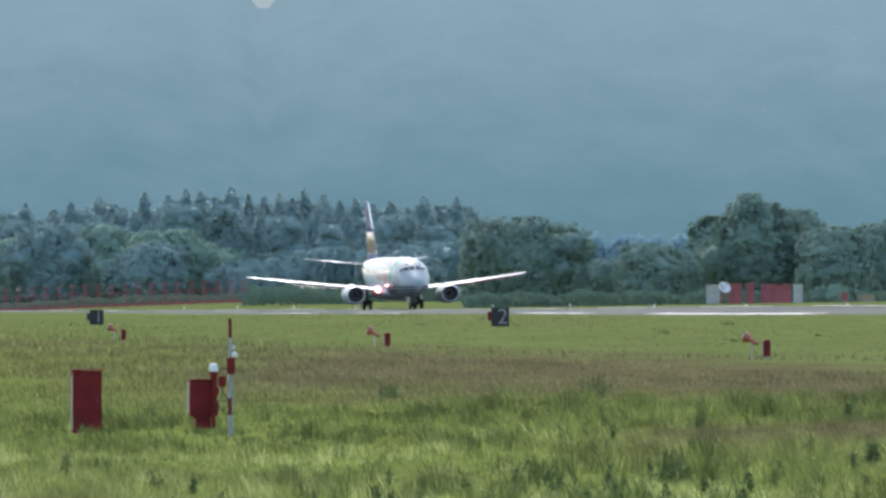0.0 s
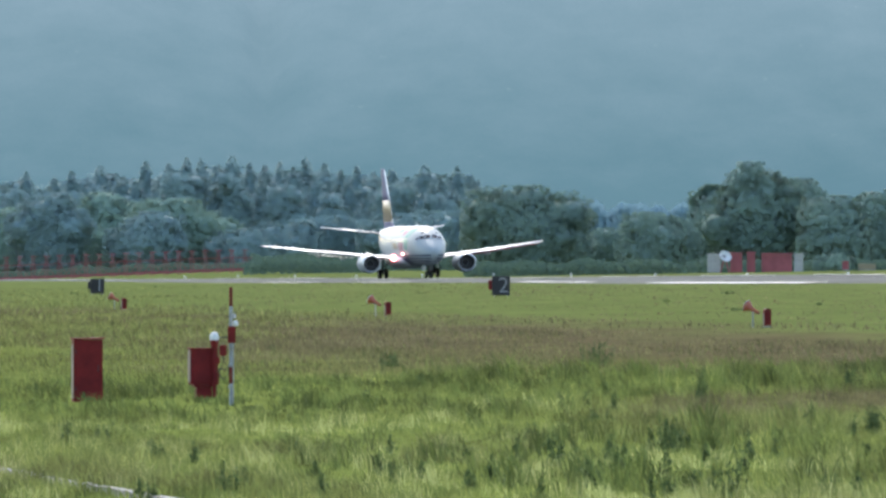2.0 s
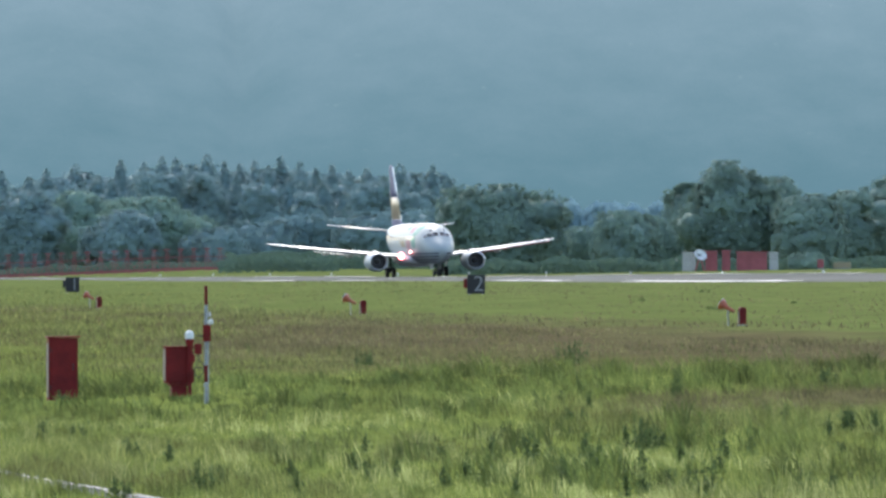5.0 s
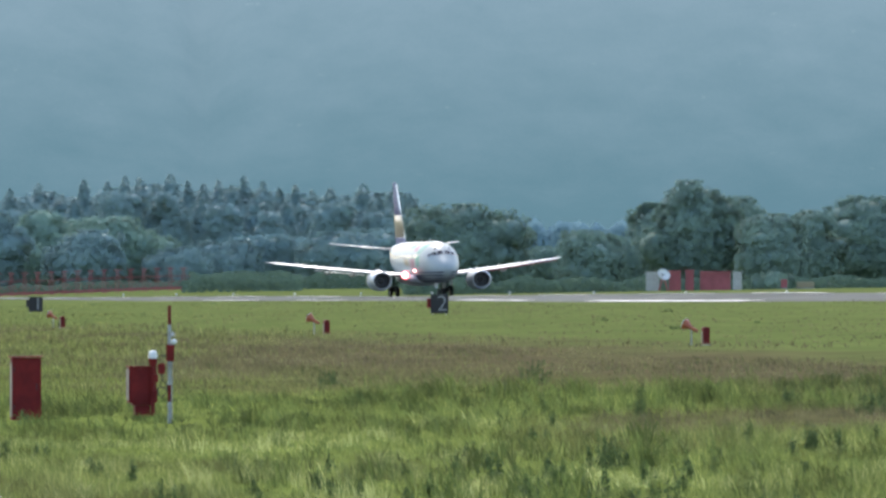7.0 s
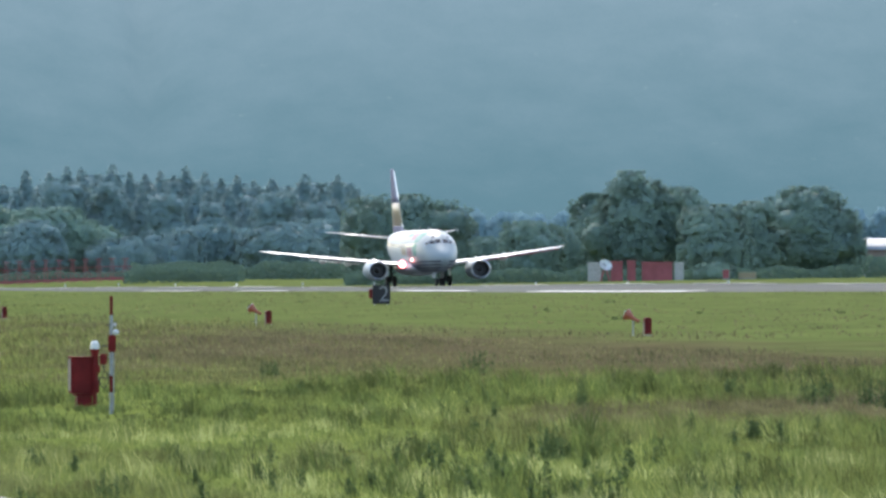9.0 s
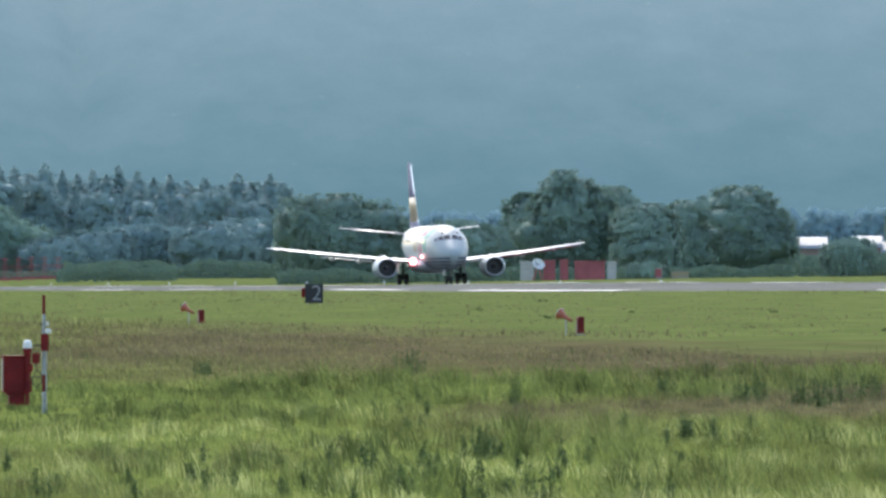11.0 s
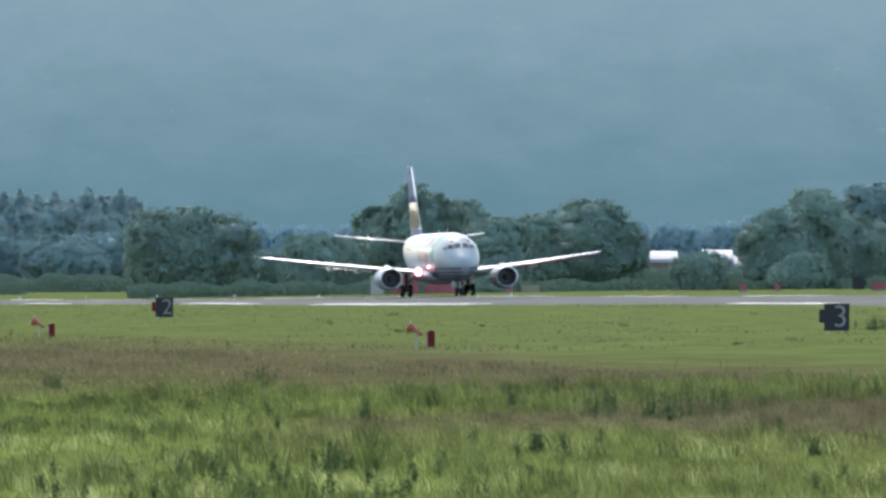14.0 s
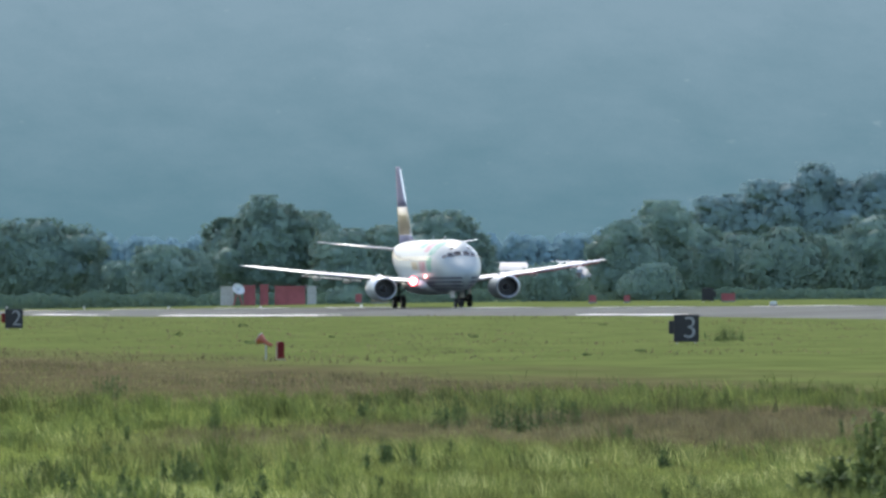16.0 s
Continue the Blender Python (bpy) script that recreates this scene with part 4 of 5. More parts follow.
def crown_points(kind, w, d, lo, hi, rng, density):
    """Points of a crown: fine sprays set round the boughs, uneven at the outline, and the dense inside."""
    pts, cores = [], []
    h = hi - lo
    if kind == "cedar":
        # a blunt cone of drooping boughs
        n = int(4600 * density)
        f = 1 - np.sqrt(rng.uniform(0.0, 1.0, n))
        f = np.where(rng.uniform(0, 1, n) < 0.12, rng.uniform(0.7, 1.0, n), f)
        ang = rng.uniform(0, 2 * math.pi, n)
        k = rng.uniform(0, 6.28, 4)
        bough = 0.82 + 0.14 * np.sin(3 * ang + 9 * f + k[0]) + 0.12 * np.sin(5 * ang - 23 * f + k[1]) + 0.10 * np.sin(2 * ang + 41 * f + k[2])
        reach = (0.5 * w * (1 - f) ** 0.60 + 0.12) * bough
        rad = reach * rng.uniform(0.72, 1.10, n)
        pts.append(np.stack((rad * np.cos(ang), rad * np.sin(ang) * d / w, lo + f * h - 0.22 * rad + rng.normal(0, 0.15, n)), 1))
        for f in np.linspace(0.05, 0.85, 9):
            reach = 0.5 * w * (1 - f) ** 0.60 * 0.7
            cores.append(BALL_SMALL * np.array((reach, reach * d / w, h * 0.085)) * rng.uniform(0.85, 1.1, (len(BALL_SMALL), 1)) + np.array((0, 0, lo + f * h - 0.25 * reach)))
    else:
        lobes = int(10 + w * 0.9)
        for k in range(lobes):
            u = rng.normal(size=3)
            u /= np.linalg.norm(u)
            rad = rng.uniform(0.12, 0.25) * min(w, h * 1.3)
            f = rng.uniform(0.35, 1.04) ** 0.6
            c = np.array((u[0] * (0.5 * w - rad) * f, u[1] * (0.5 * d - rad) * f, lo + h * 0.5 + u[2] * (0.5 * h - rad * 0.85) * f))
            if c[2] < lo + h * 0.45:
                c[:2] *= 1.05
            c[0] *= 1.0 + 0.2 * math.sin(c[2] * 0.9 + w)
            cores.append(BALL_SMALL * np.array((rad, rad, rad * 0.75)) * 0.72 * rng.uniform(0.88, 1.08, (len(BALL_SMALL), 1)) + c)
            # fine sprays all round the bough, a few of them standing out
            m = int(16 * rad ** 1.3) + 8
            v = rng.normal(size=(m, 3))
            v /= np.linalg.norm(v, axis=1)[:, None]
            e = c + v * np.array((1, 1, 0.78)) * rad * rng.uniform(0.72, 1.10, (m, 1))
            small = rng.uniform(0.22, 0.50, m)
            each = int(20 * density) + 4
            q = rng.normal(size=(m, each, 3)) * small[:, None, None] * np.array((0.72, 0.72, 0.42))
            pts.append((q + e[:, None]).reshape(-1, 3))
        q = rng.normal(size=(int(2200 * density), 3))
        q = q / np.linalg.norm(q, axis=1)[:, None] * rng.uniform(0.85, 1.3, (len(q), 1)) * np.array((w * 0.34, d * 0.34, h * 0.34)) + np.array((0, 0, lo + h * 0.38))
        cores.append(BALL_SMALL * np.array((w * 0.29, d * 0.29, h * 0.29)) * rng.uniform(0.8, 1.1, (len(BALL_SMALL), 1)) + np.array((0, 0, lo + h * 0.4)))
        pts.append(q)
    n_leaf = sum(len(q) for q in pts)
    pts = np.concatenate(pts + cores)
    low, high = np.percentile(pts[:n_leaf, 2], (1, 99.3 if kind != "cedar" else 99.8))
    pts[:, 2] = np.clip(lo + (pts[:, 2] - low) * h / (high - low), lo - 0.2, hi + (0.25 if kind != "cedar" else 0.8))
    if kind != "cedar":
        edge = np.percentile(np.abs(pts[:n_leaf, 0]), 98.5)
        pts[:, :2] *= 0.5 * w / edge
        pts[:, 0] = np.clip(pts[:, 0], -0.54 * w, 0.54 * w)
    return pts[:n_leaf], pts[n_leaf:]


def build_tree(bearing, r, wide, up, mat, kind="broad", seed=1, label="", name="tree", density=1.0, leaf=0.27, clear=0.10):
    """wide and up in thousandths, as the eye sees them; the crown starts a little over the ground."""
    rng = np.random.default_rng(seed)
    base = spot(bearing, r)
    h, w = level(up, r) - base.z, wide * r / 1000
    tree = thing(name, label, "tree", "", Matrix.Translation(base))
    bm = bmesh.new()
    top = Vector((rng.normal() * 0.03 * w, 0, h * 0.8))
    rod(bm, (0, 0, -0.3), (0, 0, h * 0.3), 0.035 * h ** 0.9 * 0.55, 0.03 * h ** 0.9 * 0.5, 8)
    rod(bm, (0, 0, h * 0.29), top, 0.03 * h ** 0.9 * 0.5, 0.05, 8)
    if kind == "broad":
        for k in range(6):
            a = rng.uniform(0, 6.28)
            z = h * rng.uniform(0.2, 0.5)
            rod(bm, (0, 0, z), (math.cos(a) * w * 0.3, math.sin(a) * w * 0.3, z + h * rng.uniform(0.12, 0.3)), 0.012 * h, 0.03, 6)
    part("trunk", bm, BARK, tree)
    pts, core = crown_points(kind, w, min(w, 9.0), h * clear, h * (0.985 if kind == "broad" else 1.0), rng, density)
    size = rng.uniform(0.6, 1.25, size=len(pts)) * leaf
    # the sprays hang with their faces to the outside of the crown
    out = pts - np.array((0, 0, h * (0.45 if kind == "broad" else 0.3)))
    out[:, 2] *= 0.25
    out /= np.linalg.norm(out, axis=1)[:, None] + 1e-9
    co, tris = sprays(pts, size, rng, out)
    ball, faces = BALL_SMALL, BALL_SMALL_FACES
    inner = np.concatenate([faces + len(ball) * k for k in range(len(core) // len(ball))]) + len(co)
    data = quick_mesh("crown", np.concatenate((co, core)), np.concatenate((tris, inner)), mat)
    ob = new("crown", data)
    ob.parent = tree
    return tree


BROAD = "dark green broad-crowned tree at the airfield's edge"
LIGHTER = "lighter green leafy tree before the conifers"
CEDAR = "tall dark conifer in the wood behind the field"


def build_woods():
    seed = 10
    for x, top, wide in (
        (7.74, 5.23, 11.54), (4.41, 3.49, 5.64), (11.33, 3.74, 4.87), (15.18, 1.33, 5.64), (18.77, 2.77, 6.15), (21.08, 2.26, 4.62),
        (28.26, 7.38, 10.26), (24.15, 5.33, 6.15), (32.00, 5.95, 5.64), (35.59, 4.31, 6.67), (39.03, 4.62, 6.15),
        (44.44, 5.98, 8.72), (39.57, 3.88, 5.64), (46.75, 3.52, 4.10),
        (60.59, 5.08, 6.67), (63.83, 6.87, 6.67), (60.08, 1.85, 4.62), (66.75, 4.67, 6.67), (70.59, 3.90, 7.69),
        (74.95, 4.41, 7.69), (78.54, 3.64, 6.67), (83.16, 5.49, 7.69), (88.03, 6.21, 8.21),
    ):
        seed += 1
        build_tree(x, 1350 + 14 * (seed % 5), wide, top, LEAF_NEAR, "broad", seed, BROAD, clear=0.04)
    for x, top, wide in ((53.67, 1.16, 4.87), (62.90, 1.08, 5.64), (35.47, -0.99, 3.59)):
        seed += 1
        build_tree(x, 1330, wide, top, LEAF_NEAR, "broad", seed, "low dark green bush at the airfield's edge", "bush", clear=0.0)
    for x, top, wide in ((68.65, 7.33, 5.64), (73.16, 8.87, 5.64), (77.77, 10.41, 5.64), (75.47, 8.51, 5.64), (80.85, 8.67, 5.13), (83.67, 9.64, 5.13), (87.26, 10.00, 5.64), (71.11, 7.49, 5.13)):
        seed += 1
        build_tree(x, 1650, wide, top, LEAF_HAZED, "broad", seed, "tall green tree in the wood behind, coloured for haze", clear=0.03, leaf=0.30)
    # left: leafy trees before a wood of conifers
    for x, top, wide, light in (
        (-35.69, 4.62, 7.69, 0), (-39.69, 3.23, 5.64, 1), (-30.21, 4.62, 7.18, 1), (-27.13, 2.87, 7.18, 0), (-24.56, 4.10, 8.72, 1), (-21.13, 2.46, 6.15, 1),
        (-22.26, 0.92, 5.13, 1), (-18.15, 1.33, 6.67, 0), (-14.56, 1.95, 7.18, 0), (-10.97, 2.46, 7.69, 0), (-7.38, 2.15, 7.18, 0), (-3.79, 2.67, 7.69, 0), (-0.21, 2.97, 7.18, 0), (-32.00, 1.69, 4.62, 1), (-42.77, 4.51, 7.18, 0),
    ):
        seed += 1
        build_tree(x, 1760 + 12 * (seed % 4), wide, top, LEAF_LIGHT if light else LEAF_HAZED, "broad", seed, LIGHTER if light else BROAD, clear=0.02, leaf=0.32, density=0.8)
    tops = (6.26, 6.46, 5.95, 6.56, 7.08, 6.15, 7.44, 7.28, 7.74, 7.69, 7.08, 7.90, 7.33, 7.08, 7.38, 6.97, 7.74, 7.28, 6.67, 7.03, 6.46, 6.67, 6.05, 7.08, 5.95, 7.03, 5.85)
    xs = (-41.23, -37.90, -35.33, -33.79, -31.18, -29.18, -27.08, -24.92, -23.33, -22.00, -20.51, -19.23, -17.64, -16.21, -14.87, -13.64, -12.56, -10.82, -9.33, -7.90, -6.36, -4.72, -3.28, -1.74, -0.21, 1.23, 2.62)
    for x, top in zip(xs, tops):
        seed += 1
        build_tree(x, 1880 + 10 * (seed % 3), 5.0 * (0.75 + 0.09 * (seed * 7 % 6)), top, LEAF_HAZED, "cedar", seed, CEDAR, density=0.8, leaf=0.30, clear=0.02)
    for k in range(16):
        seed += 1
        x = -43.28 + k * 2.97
        build_tree(x, 1965, 6.67, float(np.interp(x, xs, tops)) - 0.7, LEAF_HAZED, "broad", seed, "dense tree deep in the wood, coloured for haze", clear=0.0, leaf=0.5, density=0.2)
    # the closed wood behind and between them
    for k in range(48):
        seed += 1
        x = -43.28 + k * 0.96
        build_tree(x, 1850 + 9 * (k * 7 % 5), 5.0, float(np.interp(x, xs, tops)) - 1.1 - 0.4 * (k * 5 % 4), LEAF_HAZED, ("cedar", "broad")[k * 3 % 5 < 2], seed, "dense tree deep in the wood, coloured for haze", clear=0.0, leaf=0.30, density=0.7)
    # undergrowth along the foot of the trees; its dark leaves also paint the shade
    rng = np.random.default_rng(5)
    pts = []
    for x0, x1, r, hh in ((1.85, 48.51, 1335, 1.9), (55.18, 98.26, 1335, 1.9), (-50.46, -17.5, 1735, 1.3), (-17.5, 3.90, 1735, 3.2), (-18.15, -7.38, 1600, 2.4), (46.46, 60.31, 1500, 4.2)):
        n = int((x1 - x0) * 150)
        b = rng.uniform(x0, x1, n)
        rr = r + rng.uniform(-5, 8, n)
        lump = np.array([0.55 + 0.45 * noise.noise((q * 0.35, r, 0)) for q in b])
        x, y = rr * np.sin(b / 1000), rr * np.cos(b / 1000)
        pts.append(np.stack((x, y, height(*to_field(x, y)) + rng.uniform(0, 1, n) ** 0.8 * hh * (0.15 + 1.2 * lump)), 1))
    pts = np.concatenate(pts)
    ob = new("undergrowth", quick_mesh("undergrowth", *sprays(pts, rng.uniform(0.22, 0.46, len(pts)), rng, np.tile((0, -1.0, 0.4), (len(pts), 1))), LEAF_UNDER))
    tagged(ob, "shrubs along the foot of the trees, darkened in colour for the shade there", "shrubs", kind="stuff")
    # the farthest line of woods on the plain, haze painted into its blue leaves
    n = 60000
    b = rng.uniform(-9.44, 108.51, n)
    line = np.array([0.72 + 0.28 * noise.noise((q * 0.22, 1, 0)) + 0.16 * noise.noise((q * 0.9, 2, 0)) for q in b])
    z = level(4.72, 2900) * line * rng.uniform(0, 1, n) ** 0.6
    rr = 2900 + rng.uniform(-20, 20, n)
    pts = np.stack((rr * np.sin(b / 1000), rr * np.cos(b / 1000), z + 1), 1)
    ob = new("far_woods", quick_mesh("far_woods", *sprays(pts, rng.uniform(0.9, 1.6, n), rng, np.tile((0, -1.0, 0.2), (n, 1))), LEAF_FAR_HAZED))
    tagged(ob, "distant line of woods on the plain, coloured blue for haze", "woods", kind="stuff")


build_woods()


# ---- meadow ----
def grass_blades(name, low, high):
    m = bpy.data.materials.new(name)
    m.use_nodes = True
    n, l = m.node_tree.nodes, m.node_tree.links
    b, out = n["Principled BSDF"], n["Material Output"]
    b.inputs["Roughness"].default_value, b.inputs["Specular IOR Level"].default_value = 0.5, 0.25
    kind, geo = n.new("ShaderNodeAttribute"), n.new("ShaderNodeNewGeometry")
    kind.attribute_name = "dryness"
    green, dry, mix = n.new("ShaderNodeValToRGB"), n.new("ShaderNodeValToRGB"), n.new("ShaderNodeMix")
    green.color_ramp.elements[0].color, green.color_ramp.elements[1].color = (*low, 1), (*high, 1)
    dry.color_ramp.elements[0].color, dry.color_ramp.elements[1].color = (0.092, 0.083, 0.046, 1), (0.148, 0.131, 0.075, 1)
    for ramp in (green, dry):
        l.new(geo.outputs["Random Per Island"], ramp.inputs[0])
    mix.data_type = "RGBA"
    l.new(kind.outputs["Fac"], mix.inputs[0])
    l.new(green.outputs[0], mix.inputs[6])
    l.new(dry.outputs[0], mix.inputs[7])
    herb, leafy, last = n.new("ShaderNodeAttribute"), n.new("ShaderNodeRGB"), n.new("ShaderNodeMix")
    herb.attribute_name, last.data_type = "herb", "RGBA"
    leafy.outputs[0].default_value = (0.070, 0.102, 0.030, 1)
    l.new(herb.outputs["Fac"], last.inputs[0])
    l.new(mix.outputs[2], last.inputs[6])
    l.new(leafy.outputs[0], last.inputs[7])
    # each tuft has its own depth of colour
    tone, deep = n.new("ShaderNodeAttribute"), n.new("ShaderNodeVectorMath")
    tone.attribute_name, deep.operation = "tone", "SCALE"
    l.new(last.outputs[2], deep.inputs[0])
    l.new(tone.outputs["Fac"], deep.inputs["Scale"])
    tr, ms = n.new("ShaderNodeBsdfTranslucent"), n.new("ShaderNodeMixShader")
    ms.inputs[0].default_value = 0.5
    l.new(deep.outputs[0], b.inputs["Base Color"])
    l.new(deep.outputs[0], tr.inputs[0])
    l.new(b.outputs[0], ms.inputs[1])
    l.new(tr.outputs[0], ms.inputs[2])
    l.new(ms.outputs[0], out.inputs[0])
    return m


BLADES = grass_blades("grass_blades", (0.055, 0.082, 0.018), (0.262, 0.300, 0.090))
# pale grass, coloured brighter still to stand for glints on the tips
GLINT_BLADES = grass_blades("glint_blades", (0.120, 0.155, 0.040), (0.420, 0.450, 0.190))


def patchy(x, y, sx, sy, seed):
    """Smooth patches over the field from a few sine waves, 0 to 1."""
    rng = np.random.default_rng(seed)
    v = np.zeros_like(x)
    for k in range(9):
        a, f, ph = rng.uniform(0, 6.28), rng.uniform(0.5, 2.2), rng.uniform(0, 6.28)
        v += np.sin(math.cos(a) * f * x / sx * 6.28 + math.sin(a) * f * y / sy * 6.28 + ph) / (0.6 + f)
    return np.clip(0.5 + v * 0.28, 0, 1)


def sow(name, label, n, r0, r1, p_max, tall, broad, seed, power=1.0, clump=0, leafy=0.75, mat=BLADES):
    """Bent blades over the meadow between two distances; taller and drier in patches."""
    rng = np.random.default_rng(seed)
    r = r0 + (r1 - r0) * rng.uniform(0, 1, n) ** power
    b = rng.uniform(-0.062, 0.110, n)
    if clump:
        # tufts: many blades round one foot
        r, b = np.repeat(r[: n // clump], clump), np.repeat(b[: n // clump], clump)
        n = len(r)
    x, y = r * np.sin(b), r * np.cos(b)
    if clump:
        x, y = x + rng.normal(0, 0.16, n), y + rng.normal(0, 0.16, n)
    s, p = to_field(x, y)
    way = np.array(((KERB_B - KERB_A).normalized())[:2])
    off = (x - KERB_A.x) * -way[1] + (y - KERB_A.y) * way[0]
    off = -off if way[0] > 0 else off
    keep = (p < p_max + 12 * (patchy(p, s, 30, 70, 55) - 0.55) * rng.uniform(0.3, 1.0, n)) & (np.abs(off) > 0.12) & ~((off > 2.7) & (off < 6.6) & (y < 285))
    if clump:
        keep &= (p > (34 if leafy else 0)) & (patchy(x, y, 3.0, 16, 31 + seed) > 0.55) & ((r < 350 - 120 * x / r) | (rng.uniform(0, 1, n) < 0.06)) & ((np.abs(r - 288) > 18) | (x / r < 0.012))
    x, y, s, p, r, off = x[keep], y[keep], s[keep], p[keep], r[keep], off[keep]
    n = len(x)
    lush, dry = patchy(p, s, 16, 60, seed), patchy(p, s, 14, 90, 77)
    low = 350 - 120 * x / r  # where the strip of reddish seed heads begins
    band = np.clip((r - low - 18 * (patchy(x, y, 5, 60, 91) - 0.5)) / 18, 0, 1) * np.clip((x / r + 0.045) / 0.06, 0.3, 1)
    band2 = np.clip((20 - np.abs(r - 288 - 14 * (dry - 0.5))) / 7, 0, 1) * np.clip((x / r - 0.01) / 0.012, 0, 1)
    dryness = np.clip(band * (0.85 + 0.3 * dry) + band2 * 0.95 + np.clip(dry - 0.72, 0, 1) * 1.2, 0, 1) * rng.uniform(0.65, 1.15, n)
    east = np.clip((x / r - 0.02) / 0.05, 0, 1)
    dryness = np.clip(dryness + 0.22 * east * rng.uniform(0, 1, n), 0, 1)
    tuft = patchy(x, y, 2.2, 13, seed + 40)
    h = tall * (0.45 + 0.75 * lush) * (0.55 + 0.9 * tuft) * rng.uniform(0.5, 1.25, n)
    h *= np.where(p > 88, 0.45, 1.0) * (1 - 0.45 * band)
    h *= np.where((off > 0) & (off < 8) & (y < 285), 0.95, 1.0)
    h *= np.where((np.abs(r - 312) < 16) & (np.abs(x + 8.5) < 4.5), 0.38, 1.0)
    w = broad * rng.uniform(0.6, 1.3, n)
    z = height(s, p) - 0.03
    a = rng.uniform(0, math.pi, n)
    wx, wy = np.cos(a) * w * 0.5, np.sin(a) * w * 0.25
    lean = h * (rng.normal(0.16, 0.34, n))
    deep = h * rng.normal(0, 0.25, n)
    co = np.empty((n, 5, 3))
    co[:, 0] = np.stack((x - wx, y - wy, z), 1)
    co[:, 1] = np.stack((x + wx, y + wy, z), 1)
    co[:, 2] = np.stack((x + wx * 0.8 - lean * 0.35, y + wy * 0.8 + deep * 0.35, z + h * 0.6), 1)
    co[:, 3] = np.stack((x - wx * 0.8 - lean * 0.35, y - wy * 0.8 + deep * 0.35, z + h * 0.6), 1)
    co[:, 4] = np.stack((x - lean, y + deep, z + h * rng.uniform(0.85, 1.0, n)), 1)
    i = np.arange(n)[:, None] * 5
    tris = np.concatenate((i + np.array((0, 1, 2)), i + np.array((0, 2, 3)), i + np.array((3, 2, 4))))
    data = quick_mesh(name, co.reshape(-1, 3), tris, mat)
    at = data.attributes.new("dryness", "FLOAT", "POINT")
    at.data.foreach_set("value", np.repeat(np.clip(dryness, 0, 1), 5).astype(np.float32))
    at = data.attributes.new("herb", "FLOAT", "POINT")
    at.data.foreach_set("value", np.repeat(np.clip(rng.uniform(-0.25, 0.25, n) + leafy, 0, 1) * (leafy > 0) if clump else np.clip(rng.uniform(0, 0.35, n) ** 2 + 1.3 * np.clip(patchy(x, y, 1.7, 11, seed + 60) - 0.6, 0, 1) + 0.5 * east * rng.uniform(0, 1, n), 0, 1) * (1 - np.clip(dryness * 1.6, 0, 1)), 5).astype(np.float32))
    spots = patchy(x, y, 0.9, 7, seed + 80) * 0.6 + patchy(x, y, 4, 34, 12) * 0.4
    tone = np.clip(0.50 + 0.85 * spots, 0.5, 1.3) * rng.uniform(0.85, 1.15, n)
    at = data.attributes.new("tone", "FLOAT", "POINT")
    at.data.foreach_set("value", np.repeat(tone, 5).astype(np.float32))
    tagged(new(name, data), label, "grass", kind="stuff")


sow("meadow_grass", "tall sunlit green grass in the foreground meadow", 210000, 165, 330, 78, 0.32, 0.017, 21)
sow("field_grass", "mixed green and reddish grass in the middle of the meadow", 180000, 320, 640, 78, 0.30, 0.032, 22)
sow("mown_grass", "short pale green grass beside the runway", 60000, 430, 1000, 146, 0.38, 0.06, 23)
sow("meadow_herbs", "darker upright leafy herbs among the grass", 70000, 200, 470, 84, 0.50, 0.035, 24, clump=14)
sow("herb_belt", "belt of darker upright herbs before the brown grass", 130000, 290, 400, 78, 0.55, 0.04, 26, clump=14, leafy=0.6)
sow("pale_tufts", "tufts of long pale grass, brightened in colour for sun glints", 100000, 165, 300, 60, 0.44, 0.013, 25, clump=10, leafy=0.0, mat=GLINT_BLADES)


def build_weed(place, tall, wide, seed, label, dense=1.0, mat=WEED_LEAF, leaf=1.0):
    rng = np.random.default_rng(seed)
    plant = thing("weed", label, "plant", "tall weeds in the meadow", Matrix.Translation(place))
    stems, pts, sizes = bmesh.new(), [], []
    for k in range(int(4 + 8 * wide * dense)):
        a, d = rng.uniform(0, 6.28), rng.uniform(0, 0.5) * wide
        foot = Vector((math.cos(a) * d, math.sin(a) * d, -0.03))
        h = tall * rng.uniform(0.55, 1.0)
        top = foot + Vector((rng.normal() * 0.07 * h, rng.normal() * 0.07 * h, h))
        rod(stems, foot, top, 0.012, 0.005, 5)
        for j in range(int(20 * dense)):
            f = rng.uniform(0.1, 1.0)
            q = foot.lerp(top, f)
            o = (1.15 - f) * 0.085 * leaf
            pts.append((q.x + rng.normal() * o, q.y + rng.normal() * o, q.z))
            sizes.append(rng.uniform(0.03, 0.065) * (1.2 - 0.5 * f) * leaf)
    tagged(part("stem", stems, mat, plant), kind="stuff")
    ob = new("leaf_mass", quick_mesh("leaf_mass", *leaves(np.array(pts), np.array(sizes), rng), mat))
    ob.parent = plant
    tagged(ob, kind="stuff")


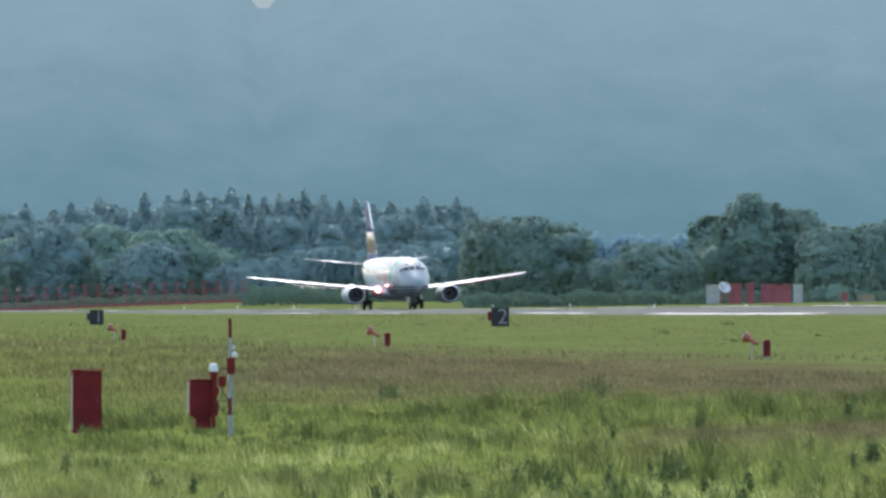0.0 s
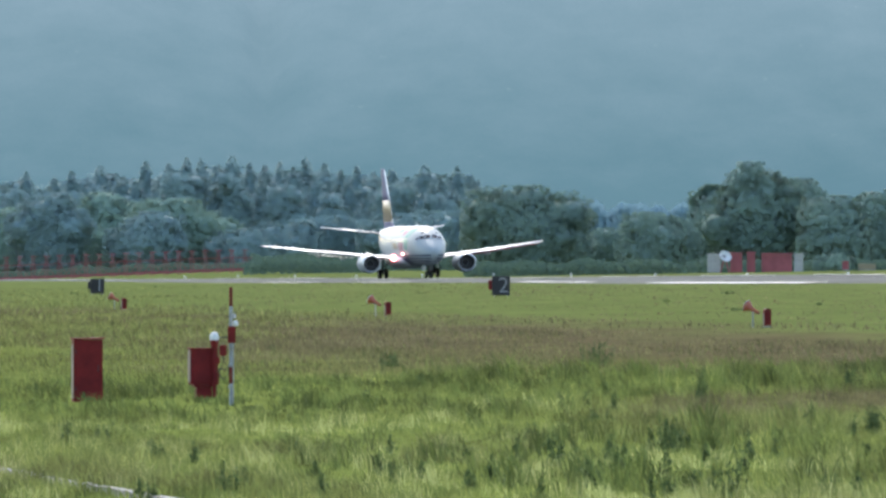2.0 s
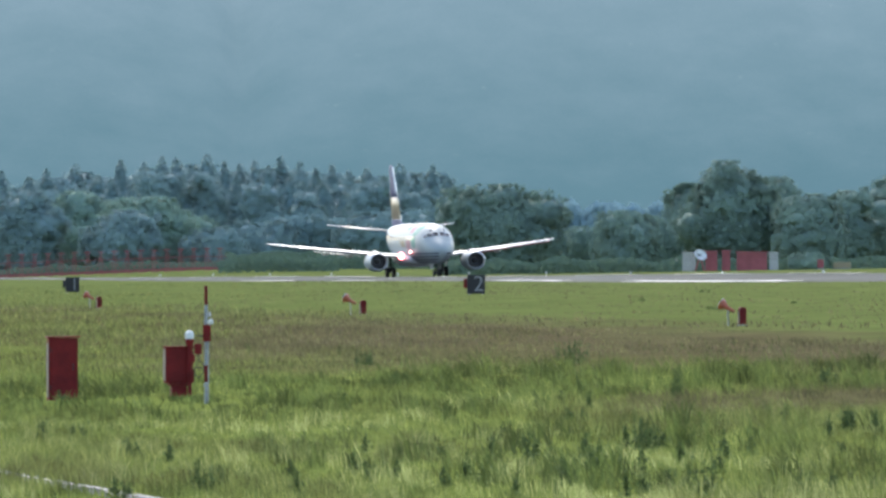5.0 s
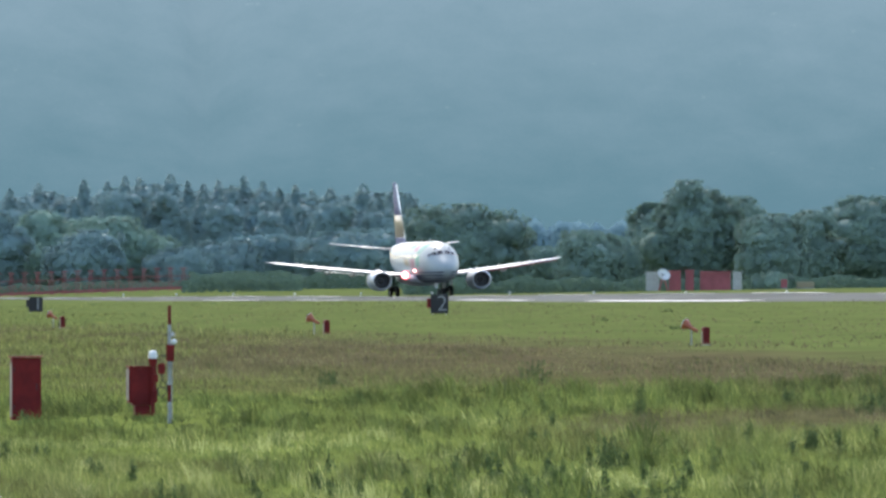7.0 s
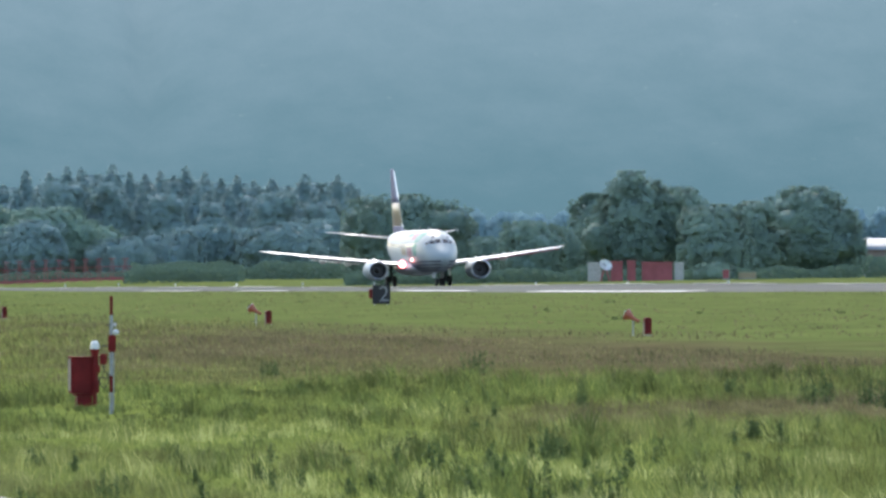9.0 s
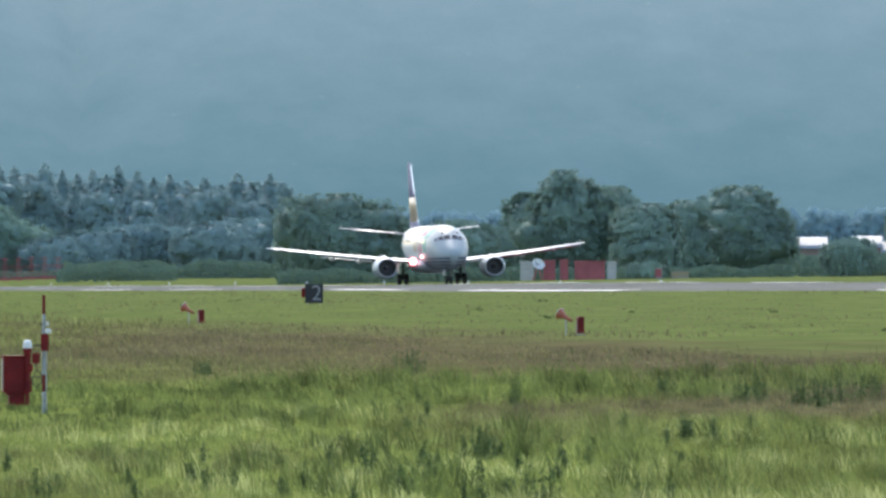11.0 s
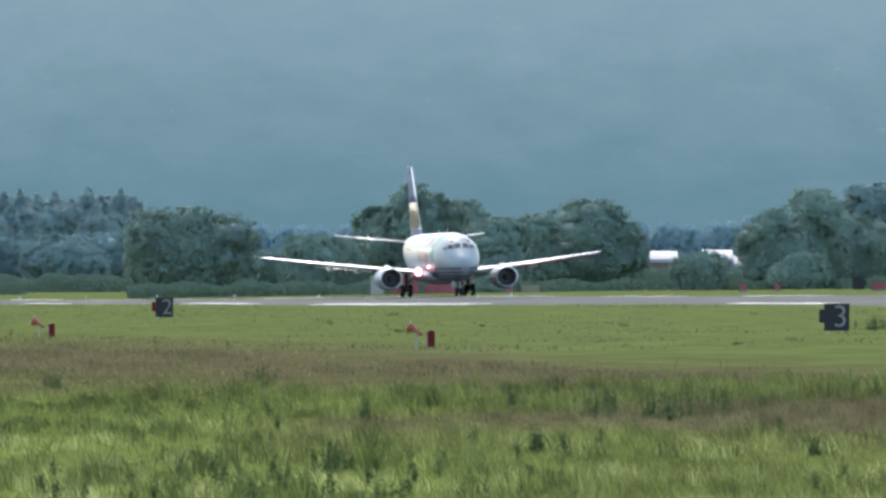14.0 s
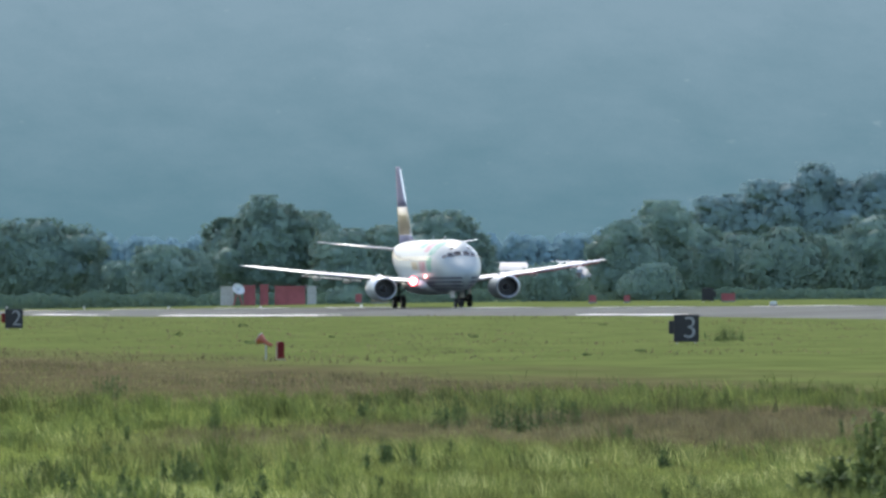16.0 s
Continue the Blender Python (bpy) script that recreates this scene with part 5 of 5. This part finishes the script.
def build_weeds():
    spots = (
        (20.56, -19.08, 0.85, 0.6), (23.38, -13.03, 0.75, 0.35), (13.90, -11.13, 0.9, 1.6), (36.72, -13.03, 0.8, 0.7), (39.03, -16.62, 0.6, 0.3), (-4.82, -11.13, 0.6, 0.9),
        (-32.41, -14.87, 0.55, 0.5), (-34.05, -18.56, 0.7, 0.8), (-30.97, -18.05, 0.6, 0.7), (-18.10, -22.02, 0.45, 0.25), (25.72, -23.05, 0.9, 0.8), (12.90, -22.02, 0.8, 0.4),
    )
    more = (
        (53.67, -13.82, 0.95, 1.2), (49.57, -13.82, 0.8, 0.8), (44.44, -13.82, 0.8, 0.8), (38.80, -17.20, 0.8, 0.25), (45.02, -13.57, 0.9, 1.0), (50.91, -14.09, 0.9, 1.2),
        (55.02, -13.83, 0.9, 1.0), (20.40, -18.96, 0.9, 0.5), (63.93, -17.38, 0.6, 0.3), (39.06, -17.13, 0.7, 0.25), (20.59, -18.92, 0.8, 0.5), (69.53, -5.83, 0.75, 2.0),
        (18.8, -18.9, 0.6, 0.15), (22.2, -18.7, 0.55, 0.15), (7.8, -18.0, 0.55, 0.3), (13.0, -22.3, 0.8, 0.5), (15.6, -20.6, 0.6, 0.2), (-26.30, -19.46, 0.5, 0.6), (-2.20, -22.02, 0.6, 0.4), (-27.07, -23.46, 0.5, 0.4), (-19.38, -23.05, 0.6, 0.4),
    )
    for k, (b, up, tall, wide) in enumerate(spots + more):
        place, r = meets(b, up)
        build_weed(place, tall, wide, 100 + k, "leafy dark green weed standing above the grass")
    rng = np.random.default_rng(8)
    for k in range(64):
        b = float(rng.normal(16, 12)) if k % 3 else float(rng.uniform(-44, 84))
        up = float(rng.uniform(-23.5, -18.3) if k % 4 else rng.uniform(-18, -13))
        place, r = meets(b, up)
        build_weed(place, float(rng.uniform(0.4, 0.75)), float(rng.uniform(0.05, 0.35)), 400 + k, "leafy dark green weed standing above the grass", 0.8)
    # low dark tufts in the mown strip
    for k in range(14):
        b, p = float(rng.uniform(-40, 84)), float(rng.uniform(92, 140))
        r = p / math.sin(b / 1000 + HEADING)
        build_weed(spot(b, r), float(rng.uniform(0.12, 0.28)), float(rng.uniform(0.3, 0.9)), 600 + k, "low dark tuft of weeds in the mown grass", 0.8, TUFT_LEAF)
    for k, (b, up, tall, wide) in enumerate(((82.90, -20.46, 2.25, 0.8), (79.57, -20.46, 1.0, 1.0), (85.21, -20.97, 1.9, 1.0), (77.26, -19.95, 0.6, 0.6))):
        place, r = meets(b, up)
        build_weed(place, tall, wide, 200 + k, "tall bushy weed with dense dark leaves", 1.8, TUFT_LEAF, 1.9)


build_weeds()


# ---- what moves: the take-off run, s metres out along the runway ----
RUN = [
    (0.0, 1097.8), (0.5, 1095.3), (1.0, 1093.1), (1.5, 1090.7), (2.0, 1088.0), (2.5, 1085.3), (3.0, 1082.6), (3.5, 1079.4), (4.0, 1076.0),
    (6.5, 1049.9), (7.0, 1042.9), (7.5, 1035.5), (8.0, 1027.9), (8.5, 1019.9), (11.0, 969.0), (11.5, 957.5), (12.0, 945.8), (12.5, 933.7),
    (13.0, 921.7), (13.5, 908.8), (14.0, 895.2), (14.5, 880.7), (15.0, 866.1), (15.5, 850.9), (16.0, 835.3),
]
LINE = 173.0
STEER = [(0, 1.3), (0.5, 1.4), (1, 1.3), (1.5, 1.2), (3.5, 0.8), (7, 0.5), (8.5, 0.3), (11, -2.3), (12.5, -2.8), (13, -2.9), (13.5, -2.5), (14, -1.9), (14.5, -1.5), (15, -1.1), (16, -1.2)]  # degrees off the line


def motions():
    rows = []
    for t, s in RUN:
        fore, aft = float(height(s - 6.95, LINE)), float(height(s + 4.1, LINE))
        rise = math.degrees(math.atan2(fore - aft, 11.05))
        turn = float(np.interp(t, [q[0] for q in STEER], [q[1] for q in STEER]))
        z = aft + (fore - aft) * 4.1 / 11.05 + 0.01
        rows.append((t, pose(*to_world(s, LINE), z, 0, 0, 180 + math.degrees(HEADING) + turn) @ pose(0, 0, 0, rise, 1.0, 0)))
    walk(jet, rows)


motions()
